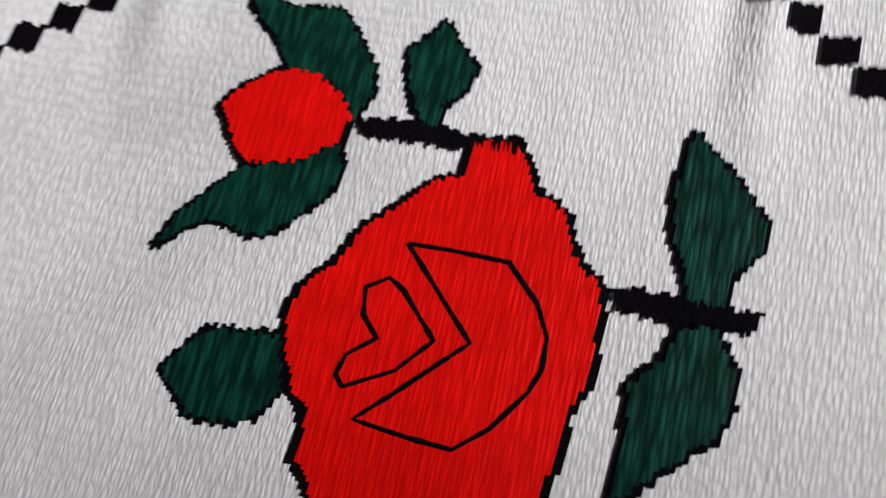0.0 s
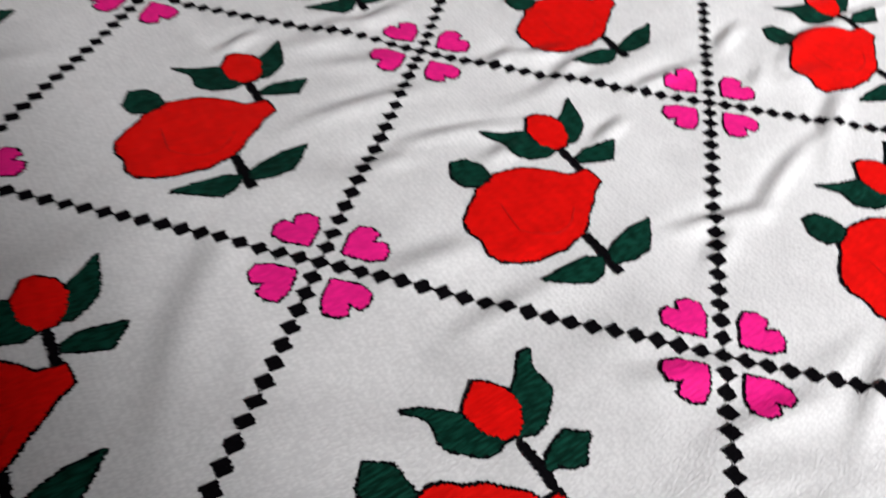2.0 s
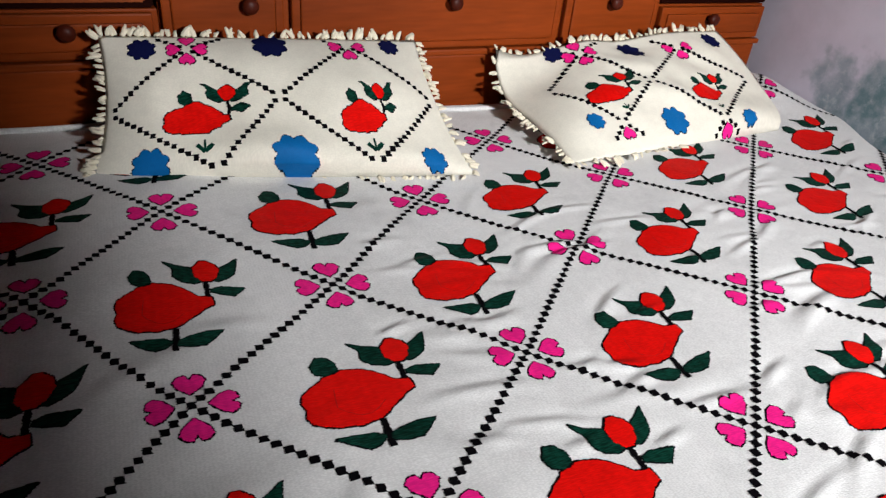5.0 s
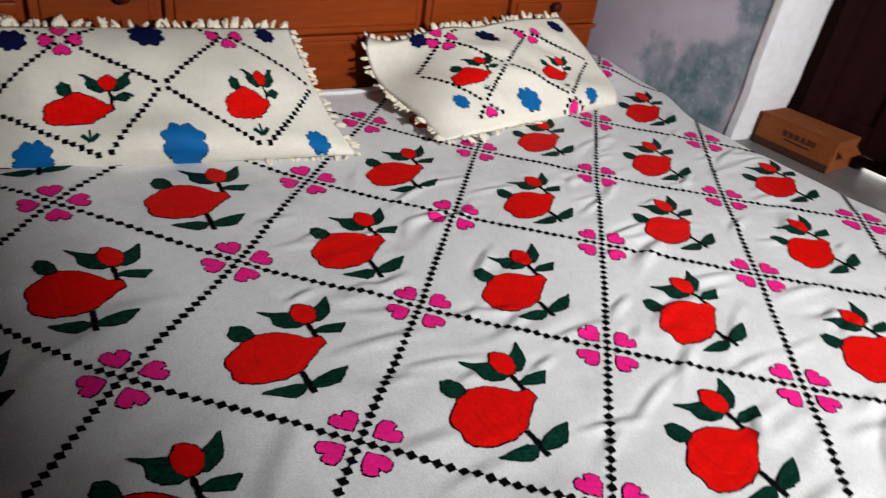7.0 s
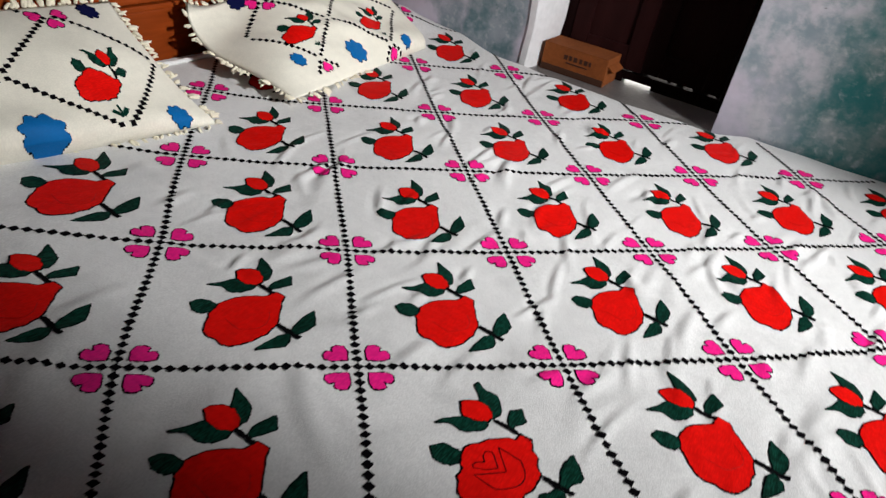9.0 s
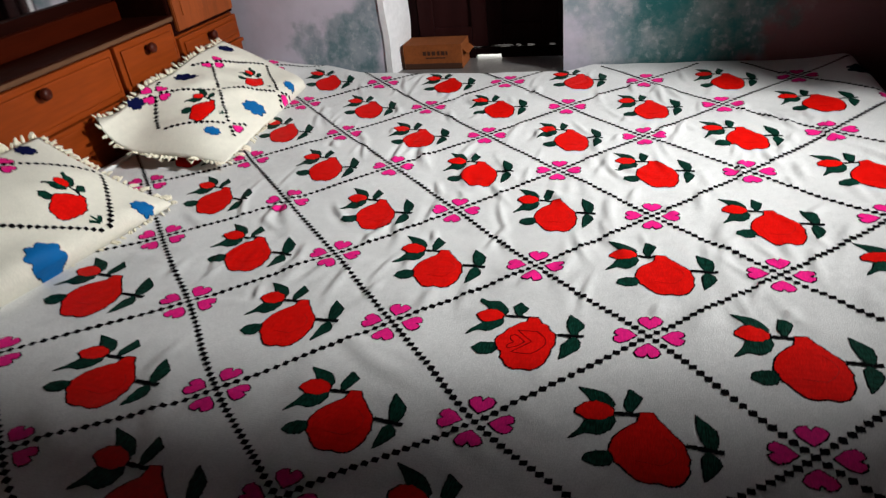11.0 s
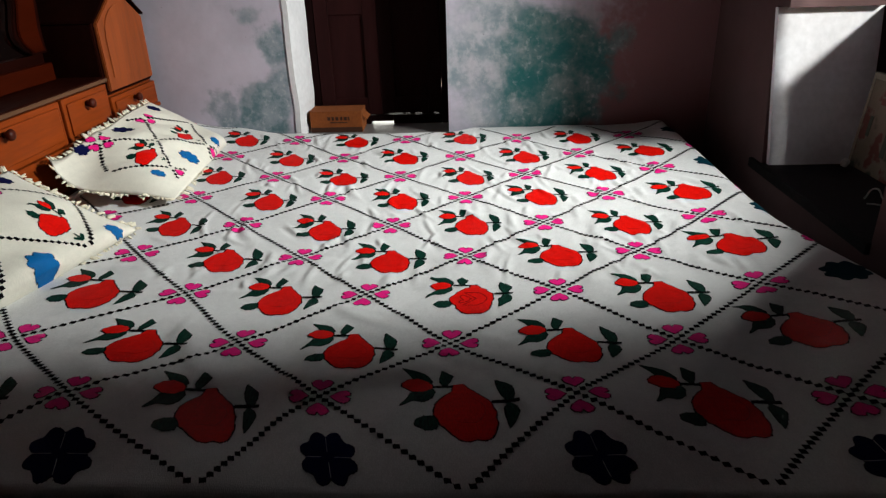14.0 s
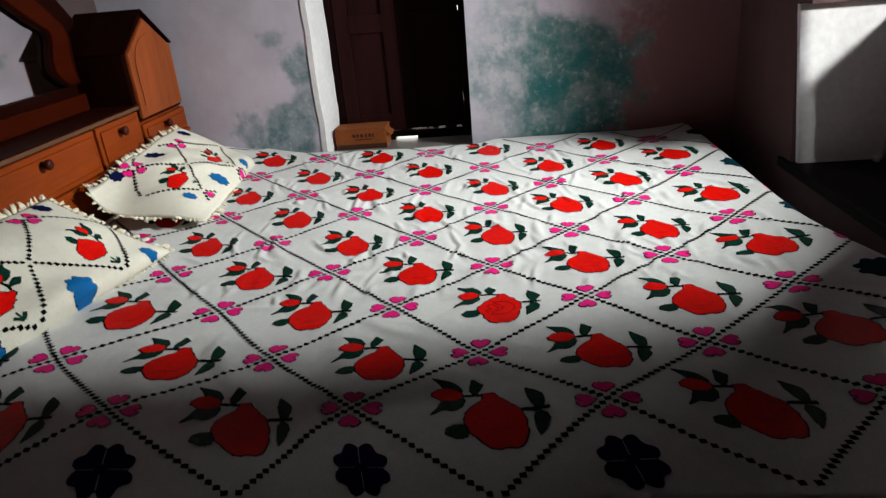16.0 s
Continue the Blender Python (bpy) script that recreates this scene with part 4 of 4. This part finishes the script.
# no two roses sit quite alike in their cells: millimetres along x and y
SLIPS = {(-2, -1): (-12, 11), (-2, -3): (0, 3), (-2, -5): (5, 10), (-1, -6): (25, 3), (-1, -4): (-3, 8), (-1, -2): (-17, 3), (0, -5): (-13, 10), (0, 1): (8, -4),
         (1, -6): (25, 6), (1, -4): (9, 4), (2, -5): (-11, 8), (2, -3): (15, 10), (2, -1): (-8, -6), (3, -4): (11, 8), (3, -2): (0, 5), (3, 0): (-6, -8), (5, -2): (5, 10), (6, -3): (20, 9)}
X_LO, X_HI, Y_LO, Y_HI = -0.590, 1.345, -1.50, 0.56
for a in range(-3, 8):
    for b in range(-8, 4):
        x, y = a * H, b * H
        if (a + b) % 2 == 0 and X_LO < x < X_HI and Y_LO < y < Y_HI:
            # a crossing with its hearts
            for q in range(4):
                hx, hy = x + 0.035 * math.cos(q * math.pi / 2), y + 0.035 * math.sin(q * math.pi / 2)
                if X_LO + 0.02 < hx < X_HI - 0.02 and Y_LO + 0.02 < hy < Y_HI - 0.02 and not (b == -7 and q != 1):
                    heart_motif(drape, spread, x, y, q * math.pi / 2)
        elif (a + b) % 2:
            if -0.5 < x < 1.3 and -1.3 < y < 0.45:
                sx, sy = SLIPS.get((a, b), (0, 0))
                rose_motif(drape, spread, x + 0.001 * sx, y + 0.001 * sy, 0.00115 if a == -2 else 0.001, 0.00092 if a > 1 else 0.001, bold=(a, b) == (0, -3))
            elif a == -3 and y > -1.3 and y < 0.3:
                flower_motif(drape, spread, x + 0.055, y - 0.030 - 0.045 * y, 0.045, M_NAVY, label="navy woven flower", tall=1.25)
            elif b == -7 and x > -0.5 and x < 1.3:
                flower_motif(drape, spread, x + 0.02, y + 0.035, 0.048, M_TEAL_YARN, label="dark teal woven flower")
        if (a + b) % 2 == 0:
            for sx, sy in ((1, 1), (1, -1)):
                p, q = [x, y], [x + sx * H, y + sy * H]
                if q[0] > 1.45 or q[0] < -0.7 or not (-1.65 < min(y, q[1]) and max(y, q[1]) < 0.65):
                    continue
                w = Woven(drape)
                for k in range(0 if sy > 0 else 1, 19):
                    t = k / 19
                    cx, cy = p[0] + (q[0] - p[0]) * t, p[1] + (q[1] - p[1]) * t
                    if X_LO < cx < X_HI and Y_LO < cy < Y_HI:
                        d = 0.0051
                        w.fill([(cx + d, cy + d), (cx - d, cy + d), (cx - d, cy - d), (cx + d, cy - d)], lift=0.0009, rim=0)
                w.done("diamond_chain", (M_BLACK,), spread, "line of black woven diamonds")

# ---- pillows ----
def pillow_surface(bl, br, tr, tl, thick, back=False, belly=0.8, slack=1.0, sags=(), bulges=(), side=0.0, tip=0.0):
    """sags move the whole pillow, bulges its face alone: (s, t, reach in s, reach in t, height)."""
    bl, br, tr, tl = map(Vector, (bl, br, tr, tl))
    width, height = ((br - bl).length + (tr - tl).length) / 2, ((tl - bl).length + (tr - br).length) / 2
    nrm = (br - bl).cross(tl - bl).normalized()

    def surf(x, y, lift=0.0):
        s, t = x / width, y / height
        sc, tcl = min(max(s, 0), 1), min(max(t, 0), 1)
        p = bl * (1 - s) * (1 - t) + br * s * (1 - t) + tr * s * t + tl * (1 - s) * t
        a, c = 1 - abs(2 * sc - 1) ** 3.2, 1 - abs(2 * tcl - 1) ** 2.6
        puff = thick * (max(a, 0) * max(c, 0)) ** 0.85
        rumple = slack * (0.0075 * noise.noise(Vector((x * 9 + bl.x * 7, y * 7, 3.0))) + 0.0056 * noise.noise(Vector((x * 21 + y * 8, y * 15, bl.x))))
        # the sides draw in between the corners
        pull = 0.016 * (2 - slack) * (1 - abs(2 * tcl - 1) ** 2) * (2 * s - 1) ** 3
        p = p - (br - bl).normalized() * pull
        p.z -= (slack - 1) * 0.155 * tcl * (1 - tcl) ** 0.4 * (1 - sc) ** 14
        p = p + (br - bl).normalized() * (side * 4 * tcl * (1 - tcl) * sc ** 6 - tip * sc ** 8 * (1 - tcl) ** 6)
        p = p + nrm * sum(d * math.exp(-((s - u) / ru) ** 2 - ((t - v) / rv) ** 2) for u, v, ru, rv, d in sags)
        if back:
            return p - nrm * (puff * belly + lift)
        rise = sum(d * math.exp(-((s - u) / ru) ** 2 - ((t - v) / rv) ** 2) for u, v, ru, rv, d in bulges)
        p = p + nrm * (rise * min(1.0, tcl / 0.05, (1 - tcl) / 0.05))
        return p + nrm * (puff + rumple * (a * c) + lift)
    return surf, width, height, nrm


def tassel_mesh(seed):
    """A short looped tuft of cotton, 28 mm long, hanging along -z."""
    r = random.Random(seed)
    bm = bmesh.new()
    for strand in range(3):
        ox, oy = r.uniform(-0.003, 0.003), r.uniform(-0.002, 0.002)
        bend, length = r.uniform(-0.010, 0.010), r.uniform(0.020, 0.030)
        rings = []
        for k in range(5):
            t = k / 4
            rad = 0.0042 * (0.55 + 0.75 * math.sin(math.pi * (0.15 + 0.8 * t)))
            c = Vector((ox * (1 + t) + bend * t * t, oy + r.uniform(-0.001, 0.001), -length * t))
            rings.append([bm.verts.new(c + Vector((rad * math.cos(math.tau * q / 6), rad * 0.7 * math.sin(math.tau * q / 6), 0))) for q in range(6)])
        for p, q in zip(rings, rings[1:]):
            for k in range(6):
                bm.faces.new((p[k], p[(k + 1) % 6], q[(k + 1) % 6], q[k]))
        bm.faces.new(rings[0]), bm.faces.new(rings[-1][::-1])
    bmesh.ops.recalc_face_normals(bm, faces=list(bm.faces))
    me = bpy.data.meshes.new("tassel")
    bm.to_mesh(me)
    bm.free()
    me.materials.append(M_FRINGE)
    me.polygons.foreach_set("use_smooth", [True] * len(me.polygons))
    return me


TASSELS = [tassel_mesh(s) for s in range(6)]


# where the woven pattern lies on each pillow: left, top, middle, bottom, top, right, bottom points of the lattice, roses, and flowers with their radius
PATTERN_A = dict(lattice=((0.018, 0.434), (0.248, 0.86), (0.493, 0.505), (0.31, 0.033), (0.737, 0.90), (0.977, 0.493), (0.725, 0.049)), roses=((0.255, 0.337), (0.704, 0.329)),
                 blue=((0.138, 0.082, 0.031), (0.509, 0.097, 0.038), (0.893, 0.082, 0.023)), navy=((0.119, 0.873, 0.026), (0.492, 0.905, 0.034), (0.888, 0.92, 0.021)))
PATTERN_B = dict(sprig=(0.5, -0.030), second=0.00074, tall=0.00058, drop=0.022, lattice=((0.111, 0.632), (0.312, 0.885), (0.472, 0.51), (0.255, 0.21), (0.718, 0.825), (0.933, 0.47), (0.677, 0.118)), roses=((0.272, 0.437), (0.677, 0.347)),
                 blue=((0.16, 0.262, 0.021), (0.47, 0.171, 0.034), (0.79, 0.09, 0.020)), navy=((0.235, 0.955, 0.020), (0.53, 0.861, 0.031), (0.91, 0.883, 0.024)))


def pillow(corners, thick, label, seed, pattern, belly=0.8, slack=1.0, plain_right=False, **shape):
    r = random.Random(seed)
    front, w, h, nrm = pillow_surface(*corners, thick, belly=belly, slack=slack, **shape)
    rear = pillow_surface(*corners, thick, True, belly, slack, **shape)[0]
    n, m = 64, 40
    vs, fs = [], []
    for surf in (front, rear):
        for j in range(m + 1):
            for i in range(n + 1):
                vs.append(surf(w * i / n, h * j / m))
    k0 = (n + 1) * (m + 1)
    for j in range(m):
        for i in range(n):
            a = j * (n + 1) + i
            fs += [(a, a + 1, a + n + 2, a + n + 1), (k0 + a, k0 + a + n + 1, k0 + a + n + 2, k0 + a + 1)]
    me_ob = mesh_part("pillow", vs, fs, M_PILLOW, smooth=True)
    bm = bmesh.new()
    bm.from_mesh(me_ob.data)
    bmesh.ops.remove_doubles(bm, verts=list(bm.verts), dist=0.0004)
    bm.to_mesh(me_ob.data)
    bm.free()
    p = tagged(me_ob, label, "pillow", "pillows on the bed")
    fine = 0.0022

    def at(s, t):
        return s * w, t * h
    # lattice
    lf, t1, mid, b1, t2, rt, b2 = pattern["lattice"]
    runs = [(lf, t1), (t1, mid), (mid, b1), (b1, lf), (mid, t2), (t2, rt), (rt, b2), (b2, mid)]
    runs += [(t1, (t1[0] + 0.11, min(t1[1] + 0.12, 0.98))), (t1, (t1[0] - 0.10, min(t1[1] + 0.12, 0.98))), (t2, (t2[0] - 0.09, min(t2[1] + 0.12, 0.98)))]
    if b1[1] > 0.1:
        runs += [(b, (b[0] + dx, b[1] - 0.13)) for b in (b1, b2) for dx in (-0.07, 0.07)]
    for a, b in runs:
        pa, pb = at(*a), at(*b)
        cnt = max(1, round(math.dist(pa, pb) / 0.0135) - 2)
        chain(front, p, pa, pb, cnt, 0.0046, pitch=fine)
    for s, t in pattern["roses"]:
        x, y = at(s, t)
        rose_motif(front, p, x + 0.026, y + pattern.get('drop', 0.0255), 0.00086 if s < 0.5 else pattern.get('second', 0.00064), pattern.get('tall', 0.00072), low=False, pitch=fine)
        wv = Woven(front, fine)
        k, top = pattern.get("sprig", (0.85, -0.036))
        wv.line([(x + 0.016, y + top), (x + 0.016, y + top - 0.027 * k)], 0.004 * k, 0.0011, 0)
        wv.line([(x + 0.016, y + top - 0.027 * k), (x + 0.016 - 0.015 * k, y + top - 0.011 * k)], 0.009 * k, 0.0011, 0)
        wv.line([(x + 0.016, y + top - 0.027 * k), (x + 0.016 + 0.015 * k, y + top - 0.011 * k)], 0.009 * k, 0.0011, 0)
        wv.done("sprig", (M_GREEN,), p, "small green woven sprig")
    for s, t, rad, mat, lab in [(*f, M_BLUE, "azure woven flower") for f in pattern["blue"]] + [(*f, M_NAVY, "navy woven flower") for f in pattern["navy"]]:
        x, y = at(s, t)
        flower_motif(front, p, x, y, rad, mat, fine, lab)
    if b1[1] > 0.1:
        for s, t in (b1, b2):
            heart_motif(front, p, *at(s, t), -math.pi / 2, 0.00085, 0.012, fine)
    for s, t in (t1, t2):
        x, y = at(s, t)
        for q, lim in ((math.pi / 2, 0.98), (0, 1), (math.pi, 1), (-math.pi / 2, 1)):
            if lim < 1 and s > 0.5:
                continue
            heart_motif(front, p, x, y, q, 0.00080, 0.011, fine)
    # fringe along the two sides and the two long edges
    edges = []
    for k in range(int(w / 0.0115)):
        edges += [((k + 0.5) / int(w / 0.0115), 1.0, 0, 1), ((k + 0.5) / int(w / 0.0115), 0.0, 0, -1)]
    for k in range(int(h / 0.0115)):
        edges += [(0.0, (k + 0.5) / int(h / 0.0115), -1, 0), (1.0, (k + 0.5) / int(h / 0.0115), 1, 0)]
    ex = (Vector(corners[1]) - Vector(corners[0])).normalized()
    ey = nrm.cross(ex)
    for s, t, dx, dy in edges:
        if plain_right and (dx == 1 or (dy == -1 and s > 0.45)):
            continue
        if r.random() < (0.35 if dy == -1 else 0.08):
            continue
        out = (ex * dx + ey * dy + nrm * r.uniform(-0.4, 0.6) + ex * r.uniform(-0.8, 0.8) + ey * r.uniform(-0.6, 0.4)).normalized()
        ob = new("tassel", r.choice(TASSELS))
        base = front(s * w, t * h, 0.001)
        if dy == -1:
            out = (out + Vector((0, 0, 0.25))).normalized()
        side = out.cross(nrm).normalized()
        rot = Matrix((side, out.cross(side).normalized() * 1, -out)).transposed()
        if rot.determinant() < 0:
            rot = Matrix((-side, out.cross(side).normalized(), -out)).transposed()
        sc = r.uniform(0.45, 0.85)
        ob.matrix_world = Matrix.Translation(base) @ rot.to_4x4() @ Matrix.Diagonal((sc, sc, sc, 1))
        ob.parent = p
    return p


pillow([(-0.300, 0.362, 0.512), (0.338, 0.240, 0.512), (0.318, 0.520, 0.684), (-0.262, 0.535, 0.704)], 0.045, "cream fringed pillow with woven roses leaning on the headboard", 3, PATTERN_A,
       bulges=((0.45, 0.10, 0.22, 0.16, 0.034), (0.82, 0.06, 0.14, 0.12, 0.020), (0.80, 0.55, 0.20, 0.20, 0.014)))
pillow([(0.545, 0.222, 0.522), (1.178, 0.276, 0.520), (1.115, 0.514, 0.688), (0.520, 0.523, 0.688)], 0.020, "cream fringed pillow with woven roses lying askew by the wall", 8, PATTERN_B, belly=3.0, slack=1.8, plain_right=True,
       sags=((0.13, 0.85, 0.20, 0.35, -0.070), (0.52, 0.92, 0.14, 0.18, -0.028)), bulges=((0.82, 0.10, 0.20, 0.16, 0.024), (0.50, 0.45, 0.12, 0.20, 0.010), (0.76, 0.42, 0.07, 0.12, -0.012)), side=0.022, tip=0.03)

# ---- carton on the far sill ----
carton = thing("carton", "small brown cardboard carton with a darker base standing on the sill", "carton", at=(1.49, -0.09, N_SILL))


def card(name, bm, mat, label=""):
    ob = part(name, bm, mat, label=label)
    return local(ob, carton)


BX0, BX1, BY0, BY1, BZ0, BZ1 = 1.445, 1.558, -0.186, 0.026, N_SILL + 0.001, N_SILL + 0.083
card("body", box(BX0, BX1, BY0, BY1, BZ0, BZ1, 0.0015), M_CARD)
card("base_band", box(BX0 - 0.0015, BX0 - 0.0002, BY0 + 0.001, BY1 - 0.001, BZ0, BZ0 + 0.020), M_CARD_DARK, "dark printed band")
card("lid_flap", box(BX0 - 0.001, BX1, BY0, BY1, BZ1 + 0.0003, BZ1 + 0.0028, 0.0008), M_CARD)
flap = box(BX0 + 0.012, BX1 - 0.012, BY0 - 0.026, BY0 - 0.001, BZ1 - 0.020, BZ1 - 0.017, 0.0006)
bmesh.ops.rotate(flap, verts=list(flap.verts), cent=(BX0, BY0, BZ1 - 0.018), matrix=Matrix.Rotation(radians(38), 3, "X"))
card("end_flap", flap, M_CARD)
for k, (yy, ww) in enumerate(((-0.045, 0.012), (-0.062, 0.010), (-0.078, 0.012), (-0.097, 0.009), (-0.112, 0.012), (-0.128, 0.007))):
    card("print_bar", box(BX0 - 0.0012, BX0 - 0.0002, yy - ww, yy, BZ0 + 0.048, BZ0 + 0.062), M_CARD_DARK)
card("print_bar", box(BX0 - 0.0012, BX0 - 0.0002, -0.125, -0.055, BZ0 + 0.037, BZ0 + 0.041), M_CARD_DARK)

# ---- printed board leaning in the foot window ----
M_PRINT = material("faded_print", (0.20, 0.16, 0.125), 0.8, vary=0.25, scale=14, bump=0.1)
pn, pl = M_PRINT.node_tree.nodes, M_PRINT.node_tree.links
ptex, pramp = pn.new("ShaderNodeTexNoise"), pn.new("ShaderNodeValToRGB")
ptex.inputs["Scale"].default_value, ptex.inputs["Detail"].default_value = 16.0, 3
for pos, col in ((0.36, (0.05, 0.065, 0.045)), (0.44, (0.19, 0.155, 0.115)), (0.56, (0.21, 0.17, 0.13)), (0.62, (0.15, 0.05, 0.04))):
    el = pramp.color_ramp.elements.new(pos)
    el.color = (*col, 1)
pramp.color_ramp.elements.remove(pramp.color_ramp.elements[0])
pramp.color_ramp.elements.remove(pramp.color_ramp.elements[-1])
pl.new(pn["Texture Coordinate"].outputs["Object"], ptex.inputs["Vector"])
pl.new(ptex.outputs["Fac"], pramp.inputs["Fac"])
pl.new(pramp.outputs["Color"], pn["Principled BSDF"].inputs["Base Color"])
M_PRINT_EDGE = material("faded_board_edge", (0.34, 0.30, 0.24), 0.8, vary=0.2, bump=0.1)
M_PRINT_RED = material("faded_print_red", (0.17, 0.06, 0.05), 0.8, vary=0.25, bump=0)
M_PRINT_GREEN = material("faded_print_green", (0.07, 0.085, 0.065), 0.8, vary=0.3, bump=0)
board = thing("printed_board", "faded printed board, dull red and green, leaning on the closed shutters", "board", at=(0.66, -1.80, W_SILL))
LEAN_M = Matrix.Translation((0.66, -1.795, W_SILL + 0.002)) @ Matrix.Rotation(radians(5), 4, "X")


def on_board(name, u0, u1, v0, v1, d, mat):
    bm = box(u0, u1, -0.002 + d[0], d[1], v0, v1, 0.0)
    bmesh.ops.transform(bm, matrix=LEAN_M, verts=list(bm.verts))
    return local(part(name, bm, mat), board)


on_board("panel", -0.17, 0.150, 0.0, 0.280, (-0.006, 0.004), M_PRINT)
on_board("border", 0.138, 0.1495, 0.002, 0.278, (0.0062, 0.0055), M_PRINT_EDGE)
on_board("border", -0.168, 0.137, 0.262, 0.278, (0.0062, 0.0055), M_PRINT_EDGE)
for u0, u1, v0, v1, mt in ((-0.04, 0.075, 0.222, 0.240, M_PRINT_RED), (0.02, 0.075, 0.198, 0.216, M_PRINT_RED), (0.09, 0.105, 0.10, 0.16, M_PRINT_GREEN), (-0.01, 0.01, 0.06, 0.13, M_PRINT_GREEN)):
    on_board("print_shape", u0, u1, v0, v1, (0.0062, 0.0055), mt)

# ---- odds and ends on the foot sill ----
M_WIRE = material("pale_plastic", (0.55, 0.56, 0.55), 0.35, vary=0.1, bump=0.0)


def cord(name, pts, radius, label, category):
    """A bent round cord through a few points."""
    cu = bpy.data.curves.new(name, "CURVE")
    cu.dimensions, cu.bevel_depth, cu.bevel_resolution = "3D", radius, 2
    sp = cu.splines.new("BEZIER")
    sp.bezier_points.add(len(pts) - 1)
    for q, p in zip(sp.bezier_points, pts):
        q.co, q.handle_left_type, q.handle_right_type = p, "AUTO", "AUTO"
    tmp = bpy.data.objects.new(name, cu)
    me = bpy.data.meshes.new_from_object(tmp)
    bpy.data.objects.remove(tmp)
    me.materials.append(M_WIRE)
    me.polygons.foreach_set("use_smooth", [True] * len(me.polygons))
    return tagged(new(name, me), label, category)


cord("bent_wire", [(0.452, -1.660, 0.508), (0.448, -1.715, 0.508), (0.470, -1.712, 0.512), (0.478, -1.690, 0.540), (0.485, -1.670, 0.509)], 0.0022, "pale bent plastic-coated wire lying on the dark sill", "wire")
scrap = bmesh.new()
bmesh.ops.create_icosphere(scrap, subdivisions=2, radius=0.011)
for v in scrap.verts:
    v.co += v.co.normalized() * 0.006 * noise.noise(v.co * 120)
    v.co.z = v.co.z * 1.3 + 0.015 + W_SILL
    v.co.x += 0.775
    v.co.y -= 1.765
tagged(part("paper_scrap", scrap, M_WIRE), "crumpled scrap of white paper on the dark sill", "paper scrap")
